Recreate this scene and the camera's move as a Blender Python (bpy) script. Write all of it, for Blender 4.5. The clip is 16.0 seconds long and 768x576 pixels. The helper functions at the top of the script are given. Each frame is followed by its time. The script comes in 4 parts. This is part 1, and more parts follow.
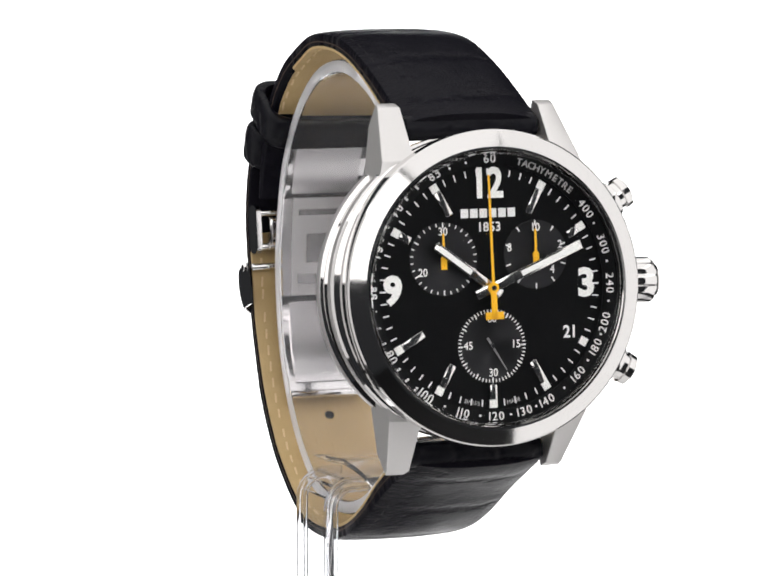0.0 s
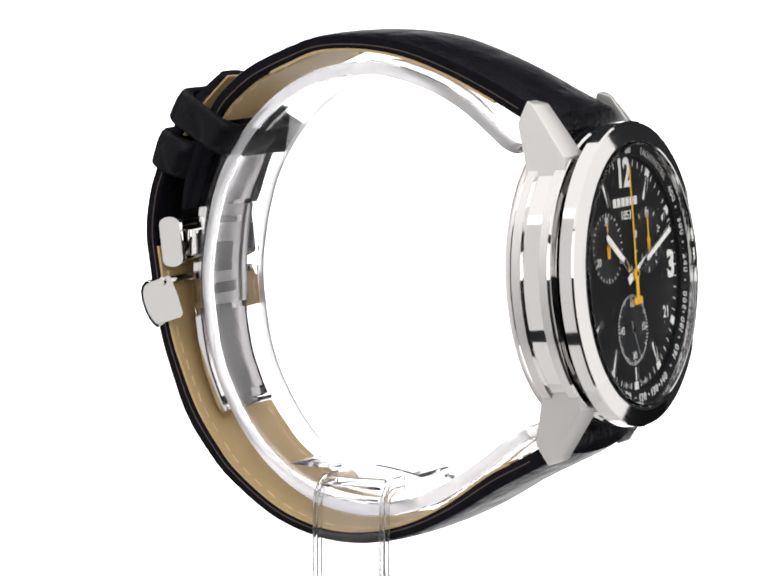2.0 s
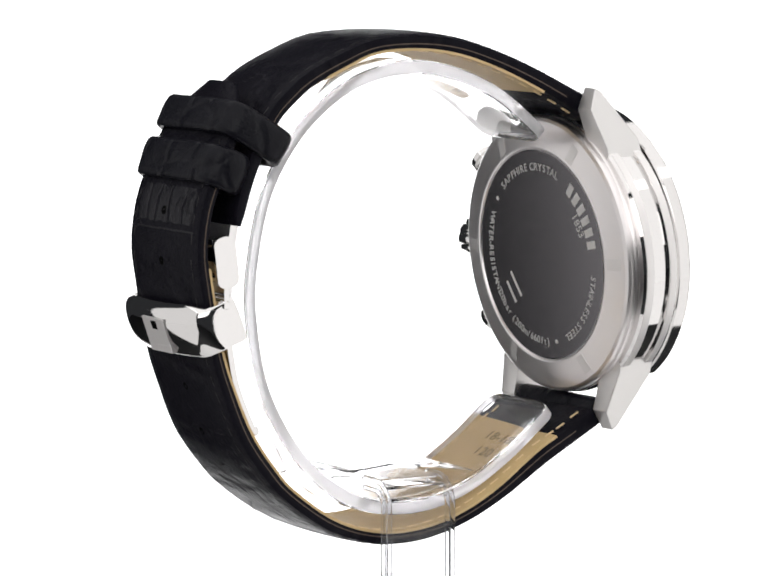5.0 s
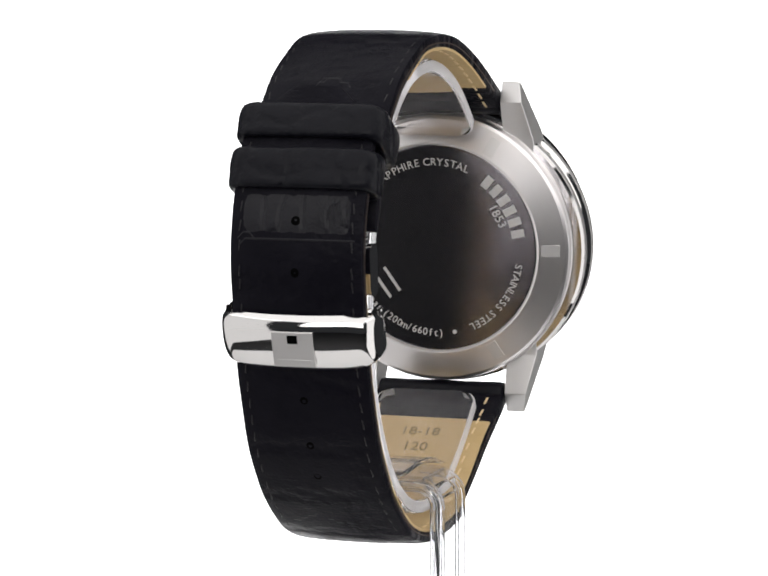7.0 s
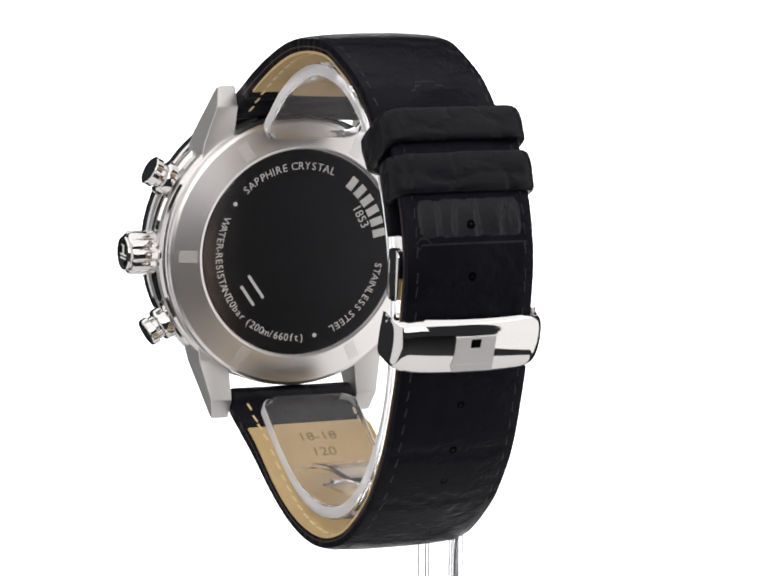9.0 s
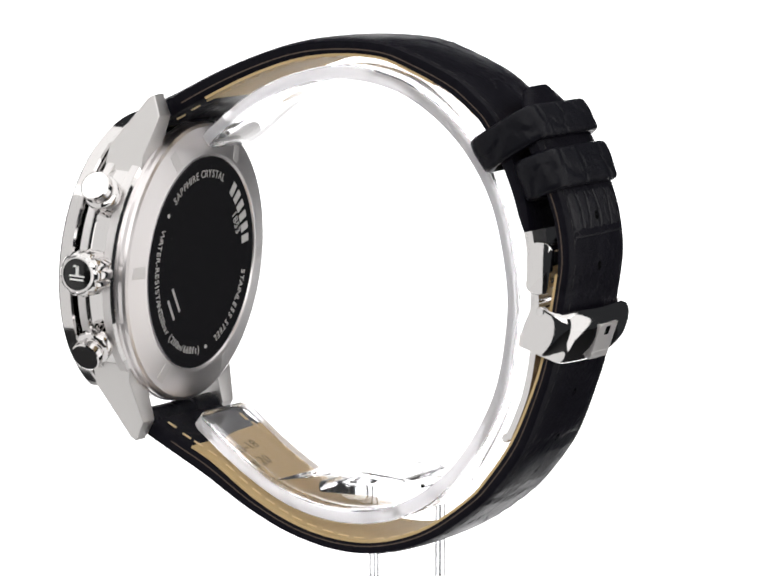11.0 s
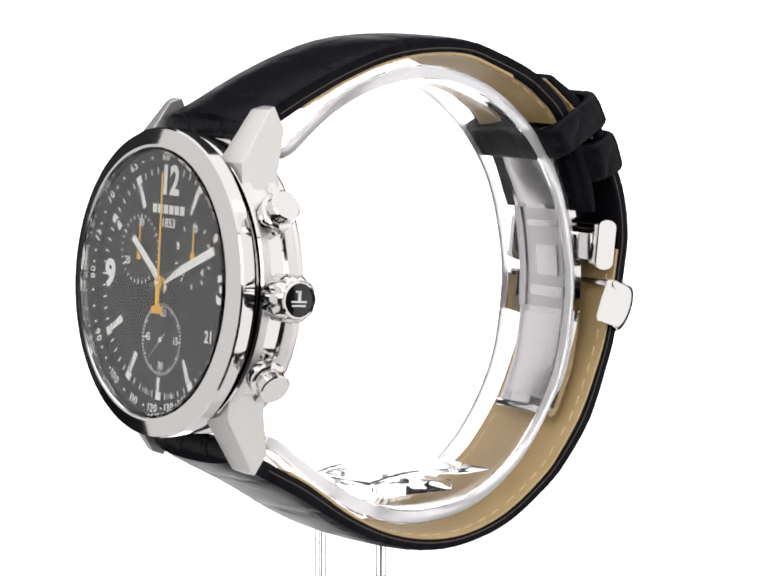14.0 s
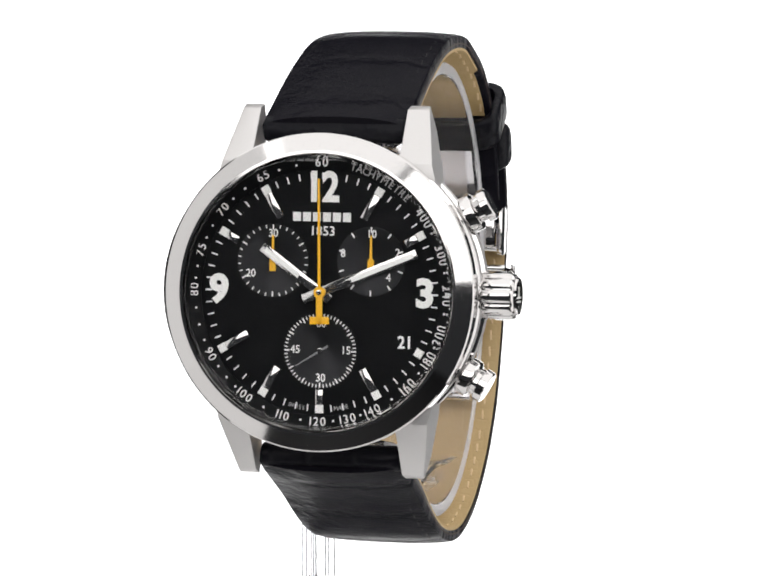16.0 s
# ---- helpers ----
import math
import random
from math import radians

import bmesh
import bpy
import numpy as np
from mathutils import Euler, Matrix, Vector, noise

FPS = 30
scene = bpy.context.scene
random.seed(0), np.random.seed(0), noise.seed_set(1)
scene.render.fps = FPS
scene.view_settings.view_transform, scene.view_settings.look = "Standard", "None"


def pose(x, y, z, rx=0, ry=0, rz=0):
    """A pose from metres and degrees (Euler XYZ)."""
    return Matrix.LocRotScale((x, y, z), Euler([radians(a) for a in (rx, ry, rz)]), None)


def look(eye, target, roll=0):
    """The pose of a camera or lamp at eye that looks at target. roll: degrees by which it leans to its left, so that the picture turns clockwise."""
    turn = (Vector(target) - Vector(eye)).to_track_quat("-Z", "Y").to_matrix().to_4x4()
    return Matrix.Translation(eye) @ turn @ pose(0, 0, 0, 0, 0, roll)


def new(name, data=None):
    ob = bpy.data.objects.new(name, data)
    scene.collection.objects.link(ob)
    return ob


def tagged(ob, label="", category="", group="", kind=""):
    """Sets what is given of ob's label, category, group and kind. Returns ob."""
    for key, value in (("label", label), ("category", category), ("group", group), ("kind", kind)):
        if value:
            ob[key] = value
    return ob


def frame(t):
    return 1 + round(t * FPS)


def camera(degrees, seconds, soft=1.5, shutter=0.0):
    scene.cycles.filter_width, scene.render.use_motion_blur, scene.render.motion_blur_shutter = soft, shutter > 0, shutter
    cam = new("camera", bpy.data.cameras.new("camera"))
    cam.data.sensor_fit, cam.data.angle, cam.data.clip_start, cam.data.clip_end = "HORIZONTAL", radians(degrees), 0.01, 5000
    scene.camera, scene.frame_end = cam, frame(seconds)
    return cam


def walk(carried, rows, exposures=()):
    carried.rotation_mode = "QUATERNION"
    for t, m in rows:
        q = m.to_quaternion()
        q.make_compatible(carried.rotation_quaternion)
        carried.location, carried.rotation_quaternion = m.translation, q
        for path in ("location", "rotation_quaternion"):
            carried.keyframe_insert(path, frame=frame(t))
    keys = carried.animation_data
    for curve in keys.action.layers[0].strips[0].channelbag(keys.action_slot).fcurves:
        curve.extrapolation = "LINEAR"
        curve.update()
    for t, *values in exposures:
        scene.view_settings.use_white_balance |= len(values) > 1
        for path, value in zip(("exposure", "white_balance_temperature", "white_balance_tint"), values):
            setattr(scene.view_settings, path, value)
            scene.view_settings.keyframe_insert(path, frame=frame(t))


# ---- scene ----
# ---- camera: stands still before the turning watch ----
cam = camera(11.26, 16.0, soft=1.9)
Z0 = 0.130
EYE = (0.0, -0.5491, Z0 + 0.0522)
TILT = radians(6.262)
AIM = (0.0, EYE[1] + math.cos(TILT), EYE[2] - math.sin(TILT))
walk(cam, [(0, look(EYE, AIM)), (16, look(EYE, AIM))])

# ---- world and lamps: a white photo booth, open and dark at the front below ----
world = bpy.data.worlds.new("booth")
scene.world = world
world.use_nodes = True
world.node_tree.nodes["Background"].inputs[0].default_value = (0.9, 0.93, 1.0, 1)
world.node_tree.nodes["Background"].inputs[1].default_value = 0.03
scene.view_settings.exposure = 0.0


def panel_lamp(name, eye, target, w, h, radiance):
    data = bpy.data.lights.new(name, "AREA")
    data.shape, data.size, data.size_y = "RECTANGLE", w, h
    data.energy = radiance * math.pi * w * h
    data.color = (1.0, 0.985, 0.97)
    ob = new(name, data)
    ob.matrix_world = look(eye, target)
    return ob


panel_lamp("left_panel_lamp", (-0.45, -0.1475, 0.17), (0, -0.1475, 0.17), 0.705, 0.94, 0.8)
panel_lamp("right_panel_lamp", (0.45, -0.06, 0.17), (0, -0.06, 0.17), 0.53, 0.94, 1.12)
panel_lamp("top_panel_lamp", (0, -0.16, 0.66), (0, -0.1599, 0), 1.1, 1.2, 1.2)
panel_lamp("front_panel_lamp", (0, -0.78, 0.425), (0, 0, 0.425), 1.0, 0.45, 2.05)


# ---- materials ----
def nodes_of(name):
    m = bpy.data.materials.new(name)
    m.use_nodes = True
    t = m.node_tree
    return m, t.nodes, t.links, t.nodes["Principled BSDF"]


def metal(name, color, rough, grain=0.0, scale=(1, 1, 1), freq=900.0):
    m, n, l, b = nodes_of(name)
    b.inputs["Base Color"].default_value = (*color, 1)
    b.inputs["Metallic"].default_value = 1.0
    co = n.new("ShaderNodeTexCoord")
    mp = n.new("ShaderNodeMapping")
    mp.inputs["Scale"].default_value = scale
    ns = n.new("ShaderNodeTexNoise")
    ns.inputs["Scale"].default_value = freq
    ns.inputs["Detail"].default_value = 4
    l.new(co.outputs["Object"], mp.inputs["Vector"])
    l.new(mp.outputs["Vector"], ns.inputs["Vector"])
    mr = n.new("ShaderNodeMapRange")
    mr.inputs["To Min"].default_value = rough * 0.75
    mr.inputs["To Max"].default_value = rough * 1.3
    l.new(ns.outputs["Fac"], mr.inputs["Value"])
    l.new(mr.outputs["Result"], b.inputs["Roughness"])
    if grain:
        bp = n.new("ShaderNodeBump")
        bp.inputs["Strength"].default_value = grain
        bp.inputs["Distance"].default_value = 0.00002
        l.new(ns.outputs["Fac"], bp.inputs["Height"])
        l.new(bp.outputs["Normal"], b.inputs["Normal"])
    return m


def leather(name, dark, light, rough, cell, bump, grain=2600.0, coord="UV", spec=0.3, crease=(180, 700, 300), folds=0.3):
    """Scales of uneven size with fine pores over them; cell: scales a metre along and across."""
    m, n, l, b = nodes_of(name)
    b.inputs["Specular IOR Level"].default_value = spec
    co = n.new("ShaderNodeTexCoord")
    mp = n.new("ShaderNodeMapping")
    mp.inputs["Scale"].default_value = (*cell, cell[1])
    wob = n.new("ShaderNodeTexNoise")
    wob.inputs["Scale"].default_value = 500
    wob.inputs["Detail"].default_value = 2
    vo = n.new("ShaderNodeTexVoronoi")
    vo.feature = "DISTANCE_TO_EDGE"
    vo.inputs["Scale"].default_value = 1.0
    vo.inputs["Randomness"].default_value = 0.55
    ns = n.new("ShaderNodeTexNoise")
    ns.inputs["Scale"].default_value = grain
    ns.inputs["Detail"].default_value = 3
    big = n.new("ShaderNodeTexNoise")
    big.inputs["Scale"].default_value = 220
    big.inputs["Detail"].default_value = 6
    l.new(co.outputs[coord], mp.inputs["Vector"])
    mx = n.new("ShaderNodeMix")
    mx.data_type = "VECTOR"
    mx.inputs["Factor"].default_value = 0.25
    l.new(co.outputs[coord], wob.inputs["Vector"])
    l.new(mp.outputs["Vector"], mx.inputs[4])
    l.new(wob.outputs["Color"], mx.inputs[5])
    l.new(mx.outputs[1], vo.inputs["Vector"])
    for x in (ns, big):
        l.new(co.outputs["Object"], x.inputs["Vector"])
    mix = n.new("ShaderNodeMix")
    mix.data_type = "RGBA"
    mix.inputs["A"].default_value = (*dark, 1)
    mix.inputs["B"].default_value = (*light, 1)
    l.new(big.outputs["Fac"], mix.inputs["Factor"])
    l.new(mix.outputs["Result"], b.inputs["Base Color"])
    mr = n.new("ShaderNodeMapRange")
    mr.inputs["From Min"].default_value = 0.3
    mr.inputs["From Max"].default_value = 0.7
    mr.inputs["To Min"].default_value = rough - 0.04
    mr.inputs["To Max"].default_value = rough + 0.06
    l.new(big.outputs["Fac"], mr.inputs["Value"])
    l.new(mr.outputs["Result"], b.inputs["Roughness"])
    st = n.new("ShaderNodeMapRange")
    st.interpolation_type = "SMOOTHSTEP"
    st.inputs["From Max"].default_value = 0.16
    l.new(vo.outputs["Distance"], st.inputs["Value"])
    ad = n.new("ShaderNodeMath")
    ad.operation = "MULTIPLY_ADD"
    ad.inputs[1].default_value = 0.35
    l.new(ns.outputs["Fac"], ad.inputs[0])
    l.new(st.outputs["Result"], ad.inputs[2])
    ad2 = n.new("ShaderNodeMath")
    ad2.operation = "MULTIPLY_ADD"
    ad2.inputs[1].default_value = 0.9
    l.new(big.outputs["Fac"], ad2.inputs[0])
    l.new(ad.outputs["Value"], ad2.inputs[2])
    # patches of fine creases, drawn out across the strap
    cm = n.new("ShaderNodeMapping")
    cm.inputs["Scale"].default_value = crease
    l.new(co.outputs[coord], cm.inputs["Vector"])
    cn = n.new("ShaderNodeTexNoise")
    cn.inputs["Scale"].default_value = 1.0
    cn.inputs["Detail"].default_value = 3
    cn.inputs["Distortion"].default_value = 0.6
    l.new(cm.outputs["Vector"], cn.inputs["Vector"])
    fold = n.new("ShaderNodeMath")
    fold.operation = "SUBTRACT"
    fold.inputs[1].default_value = 0.5
    l.new(cn.outputs["Fac"], fold.inputs[0])
    ab = n.new("ShaderNodeMath")
    ab.operation = "ABSOLUTE"
    l.new(fold.outputs["Value"], ab.inputs[0])
    rd = n.new("ShaderNodeMapRange")
    rd.inputs["From Max"].default_value = 0.05
    l.new(ab.outputs["Value"], rd.inputs["Value"])
    patch = n.new("ShaderNodeTexNoise")
    patch.inputs["Scale"].default_value = 130
    l.new(co.outputs[coord], patch.inputs["Vector"])
    pm = n.new("ShaderNodeMapRange")
    pm.inputs["From Min"].default_value = 0.54
    pm.inputs["From Max"].default_value = 0.7
    pm.inputs["To Max"].default_value = folds
    l.new(patch.outputs["Fac"], pm.inputs["Value"])
    cr = n.new("ShaderNodeMath")
    cr.operation = "MULTIPLY"
    l.new(rd.outputs["Result"], cr.inputs[0])
    l.new(pm.outputs["Result"], cr.inputs[1])
    ad3 = n.new("ShaderNodeMath")
    ad3.operation = "ADD"
    l.new(ad2.outputs["Value"], ad3.inputs[0])
    l.new(cr.outputs["Value"], ad3.inputs[1])
    bp = n.new("ShaderNodeBump")
    bp.inputs["Strength"].default_value = bump
    bp.inputs["Distance"].default_value = 0.00018
    l.new(ad3.outputs["Value"], bp.inputs["Height"])
    l.new(bp.outputs["Normal"], b.inputs["Normal"])
    return m


def plain(name, color, rough, metallic=0.0, var=0.1):
    m, n, l, b = nodes_of(name)
    co = n.new("ShaderNodeTexCoord")
    ns = n.new("ShaderNodeTexNoise")
    ns.inputs["Scale"].default_value = 1500
    l.new(co.outputs["Object"], ns.inputs["Vector"])
    mix = n.new("ShaderNodeMix")
    mix.data_type = "RGBA"
    mix.inputs["A"].default_value = (*[c * (1 - var) for c in color], 1)
    mix.inputs["B"].default_value = (*[min(1, c * (1 + var)) for c in color], 1)
    l.new(ns.outputs["Fac"], mix.inputs["Factor"])
    l.new(mix.outputs["Result"], b.inputs["Base Color"])
    b.inputs["Roughness"].default_value = rough
    b.inputs["Metallic"].default_value = metallic
    return m


def clear(name, ior, rough, tint=(1, 1, 1)):
    m, n, l, b = nodes_of(name)
    b.inputs["Base Color"].default_value = (*tint, 1)
    b.inputs["Transmission Weight"].default_value = 1
    b.inputs["Roughness"].default_value = rough
    b.inputs["IOR"].default_value = ior
    return m


STEEL = metal("polished_steel", (0.765, 0.75, 0.745), 0.05)
BRUSHED = metal("brushed_steel", (0.72, 0.705, 0.70), 0.50, 0.05, (1, 14, 14), 700)
BEZEL = metal("satin_polished_steel", (0.73, 0.715, 0.71), 0.075, 0.03, (3, 3, 3), 500)
BACKRING = metal("turned_steel", (0.84, 0.81, 0.81), 0.32, 0.08, (14, 14, 1), 700)
LEAF = metal("clasp_steel", (0.85, 0.83, 0.83), 0.2, 0.05, (14, 1, 1), 700)
SATIN = metal("satin_steel", (0.80, 0.78, 0.775), 0.44, 0.1, (14, 14, 1), 700)
LEATHER = leather("black_leather", (0.0042, 0.0040, 0.0066), (0.0095, 0.0088, 0.0135), 0.33, (62, 125), 0.9, spec=0.055)
KEEPER = leather("smooth_black_leather", (0.004, 0.004, 0.0065), (0.009, 0.009, 0.013), 0.33, (200, 200), 0.75, coord="Object", spec=0.13, crease=(110, 380, 380), folds=0.45)
TAN = leather("tan_lining", (0.53, 0.37, 0.165), (0.70, 0.52, 0.275), 0.55, (700, 700), 0.15, spec=0.4)
SEAM = plain("worn_edge_leather", (0.075, 0.05, 0.035), 0.5, 0, 0.5)
THREAD_TAN = plain("tan_thread", (0.80, 0.62, 0.36), 0.7)
THREAD = plain("black_thread", (0.010, 0.009, 0.011), 0.4)
THREAD.node_tree.nodes["Principled BSDF"].inputs["Specular IOR Level"].default_value = 0.35
# near-black that stands for the shade inside holes and notches
RECESS_SHADE = plain("recess_shade_black", (0.002, 0.002, 0.002), 1.0)
RECESS_SHADE.node_tree.nodes["Principled BSDF"].inputs["Specular IOR Level"].default_value = 0.02
ACRYLIC = clear("clear_acrylic", 1.12, 0.015, (0.985, 0.98, 0.995))
ACRYLIC.node_tree.nodes["Principled BSDF"].inputs["Transmission Weight"].default_value = 0.965
LEG_ACRYLIC = clear("clear_leg_acrylic", 1.055, 0.015, (0.985, 0.985, 0.995))
LEG_ACRYLIC.node_tree.nodes["Principled BSDF"].inputs["Transmission Weight"].default_value = 0.97
FROST = clear("sawn_acrylic_edge", 1.08, 0.3, (0.99, 0.985, 1.0))
FROST.node_tree.nodes["Principled BSDF"].inputs["Transmission Weight"].default_value = 0.68
CRYSTAL = clear("sapphire_crystal", 1.4, 0.0)
DIAL = plain("black_dial", (0.003, 0.003, 0.0035), 0.36)
DIAL.node_tree.nodes["Principled BSDF"].inputs["Specular IOR Level"].default_value = 0.1
SUBDIAL = metal("black_subdial", (0.035, 0.035, 0.037), 0.38)
_n = SUBDIAL.node_tree
_t = _n.nodes.new("ShaderNodeTangent")
_t.direction_type, _t.axis = "RADIAL", "Z"
_n.nodes["Principled BSDF"].inputs["Anisotropic"].default_value = 0.85
_n.links.new(_t.outputs["Tangent"], _n.nodes["Principled BSDF"].inputs["Tangent"])
LUG_SIDE = metal("fine_satin_steel", (0.80, 0.785, 0.775), 0.44, 0.06, (1, 14, 14), 700)
LUME = plain("white_lume", (0.93, 0.93, 0.91), 0.5, 0, 0.03)
PRINT = plain("white_print", (0.84, 0.84, 0.84), 0.5, 0, 0.03)
PRINT_GREY = plain("grey_print", (0.42, 0.42, 0.42), 0.5, 0, 0.05)
ORANGE = plain("orange_lacquer", (0.95, 0.50, 0.01), 0.35, 0, 0.03)
MARKER = metal("marker_steel", (0.85, 0.84, 0.83), 0.08)
ENGRAVED = plain("engraved_fill", (0.03, 0.03, 0.03), 0.5)
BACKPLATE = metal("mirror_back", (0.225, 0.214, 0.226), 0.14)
WHITE = plain("white_table", (0.85, 0.85, 0.85), 0.5, 0, 0.02)

# ---- helpers ----
MM = 0.001


def bm_mesh(bm, name, mat, smooth=40):
    bmesh.ops.recalc_face_normals(bm, faces=bm.faces)
    for e in bm.edges:
        if len(e.link_faces) == 2 and e.calc_face_angle(0) < radians(smooth):
            e.smooth = True
        else:
            e.smooth = False
    for f in bm.faces:
        f.smooth = True
    me = bpy.data.meshes.new(name)
    bm.to_mesh(me)
    bm.free()
    me.materials.append(mat)
    return me


def part(name, bm, material, parent, label="", m=None, smooth=40):
    me = bm if isinstance(bm, bpy.types.Mesh) else bm_mesh(bm, name, material, smooth)
    ob = new(name, me)
    ob.parent = parent
    if m is not None:
        ob.matrix_basis = m
    if label:
        tagged(ob, label)
    return ob


def lathe(profile, seg=96, a0=0.0, a1=360.0, mm=MM):
    """Turns (radius, height) points round the z axis."""
    bm = bmesh.new()
    full = abs(a1 - a0) >= 359.9
    k = seg if full else seg + 1
    rings = []
    for i in range(k):
        a = radians(a0 + (a1 - a0) * i / seg)
        rings.append([bm.verts.new((r * mm * math.cos(a), r * mm * math.sin(a), z * mm)) for r, z in profile])
    n = len(profile)
    for i in range(seg):
        p, q = rings[i], rings[(i + 1) % k]
        for j in range(n - 1):
            bm.faces.new((p[j], q[j], q[j + 1], p[j + 1]))
    bmesh.ops.remove_doubles(bm, verts=bm.verts, dist=1e-7)
    return bm


def box(x0, x1, y0, y1, z0, z1, bevel=0.0, seg=2):
    bm = bmesh.new()
    v = [bm.verts.new((x * MM, y * MM, z * MM)) for x in (x0, x1) for y in (y0, y1) for z in (z0, z1)]
    for f in ((0, 1, 3, 2), (4, 6, 7, 5), (0, 4, 5, 1), (2, 3, 7, 6), (0, 2, 6, 4), (1, 5, 7, 3)):
        bm.faces.new([v[i] for i in f])
    if bevel:
        bmesh.ops.bevel(bm, geom=bm.edges[:], offset=bevel * MM, segments=seg, profile=0.5, affect="EDGES")
    return bm


def prism(outline, z0, z1, bevel=0.0):
    """A plate with the outline (x, y) from z0 to z1."""
    bm = bmesh.new()
    lo = [bm.verts.new((x * MM, y * MM, z0 * MM)) for x, y in outline]
    hi = [bm.verts.new((x * MM, y * MM, z1 * MM)) for x, y in outline]
    bm.faces.new(lo[::-1])
    top = bm.faces.new(hi)
    n = len(outline)
    for i in range(n):
        bm.faces.new((lo[i], lo[(i + 1) % n], hi[(i + 1) % n], hi[i]))
    if bevel:
        bmesh.ops.bevel(bm, geom=list(top.edges), offset=bevel * MM, segments=2, profile=0.5, affect="EDGES")
    return bm


def curve_through(points, step=0.8):
    """Catmull-Rom through rows of numbers, sampled about every step mm."""
    p = [np.array(a, float) for a in points]
    p = [2 * p[0] - p[1]] + p + [2 * p[-1] - p[-2]]
    out = []
    for i in range(1, len(p) - 2):
        a, b, c, d = p[i - 1:i + 3]
        k = max(2, int(np.linalg.norm((c - b)[:2]) / step))
        for j in range(k):
            t = j / k
            out.append(0.5 * (2 * b + (c - a) * t + (2 * a - 5 * b + 4 * c - d) * t * t + (3 * b - a - 3 * c + d) * t ** 3))
    out.append(p[-2])
    return out


def stations(path):
    """Stations: point, tangent and outward normal in the (y, z) plane along a path round the centre."""
    out = []
    for i, a in enumerate(path):
        t = path[min(i + 1, len(path) - 1)][:2] - path[max(i - 1, 0)][:2]
        t = t / np.linalg.norm(t)
        nrm = np.array([-t[1], t[0]])
        if nrm @ (a[:2] - np.array([0.0, -12.0])) < 0:
            nrm = -nrm
        out.append((a, t, nrm))
    return out


def mid_x(y):
    """The strap's centre line leans a little to one side towards the clasp."""
    return 1.30 + (y + 37.0) * 0.016


def sweep(fr, section):
    """A closed section (x, height) swept along stations; section(i) gives its points in mm."""
    bm = bmesh.new()
    rings = []
    place = {}
    s = 0.0
    for i, (a, t, nrm) in enumerate(fr):
        ring = []
        if i:
            s += float(np.linalg.norm(a[:2] - fr[i - 1][0][:2]))
        for x, h in section(i):
            y, z = a[0] + nrm[0] * h, a[1] + nrm[1] * h
            ring.append(bm.verts.new(((mid_x(a[0]) + x) * MM, y * MM, z * MM)))
            place[ring[-1]] = (x * MM, s * MM)
        rings.append(ring)
    n = len(rings[0])
    for p, q in zip(rings, rings[1:]):
        for j in range(n):
            bm.faces.new((p[j], p[(j + 1) % n], q[(j + 1) % n], q[j]))
    bm.faces.new(rings[0][::-1])
    bm.faces.new(rings[-1])
    uv = bm.loops.layers.uv.new("strap")
    for f in bm.faces:
        for lo in f.loops:
            lo[uv].uv = place[lo.vert]
    return bm


def strap_section(half, th, dome, r=0.5):
    """Flat below, padded above, rounded edges."""
    lo = -th / 2 + 0.3
    pts = [(-half + 0.2, lo), (half - 0.2, lo), (half, lo + 0.2), (half, th / 2 - r), (half - 0.15 * r, th / 2 - 0.3 * r), (half - r, th / 2)]
    for k in range(1, 12):
        x = (half - r) * (1 - 2 * k / 12)
        pts.append((x, th / 2 + dome * (1 - (abs(x) / half) ** 2.6)))
    pts += [(-half + r, th / 2), (-half + 0.15 * r, th / 2 - 0.3 * r), (-half, th / 2 - r), (-half, lo + 0.2)]
    return pts

# ---- booth: table and backdrop ----
table = tagged(new("table", bm_mesh(lathe([(0, 0), (118, 0), (120, -1.5), (120, -14), (118, -15), (0, -15)], 128), "table", WHITE)),
               "round white turntable plate under the watch stand", "turntable", kind="structure")


def booth_backdrop():
    bm = bmesh.new()
    v = [bm.verts.new(p) for p in ((-0.18, 0.45, -0.35), (0.18, 0.45, -0.35), (0.18, 0.45, 0.24), (-0.18, 0.45, 0.24))]
    v2 = [bm.verts.new(p) for p in ((-0.18, 0.455, -0.35), (0.18, 0.455, -0.35), (0.18, 0.455, 0.24), (-0.18, 0.455, 0.24))]
    bm.faces.new(v)
    bm.faces.new(v2[::-1])
    for i in range(4):
        bm.faces.new((v[i], v2[i], v2[(i + 1) % 4], v[(i + 1) % 4]))
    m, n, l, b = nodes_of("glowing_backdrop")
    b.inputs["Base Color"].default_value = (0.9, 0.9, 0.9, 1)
    # emission added to the plain backdrop itself, so that it shows pure white
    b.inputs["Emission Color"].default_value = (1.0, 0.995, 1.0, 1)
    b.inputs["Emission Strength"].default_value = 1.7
    return tagged(new("backdrop", bm_mesh(bm, "backdrop", m)), "plain white backdrop of the photo booth, given its own glow", "backdrop", kind="structure")


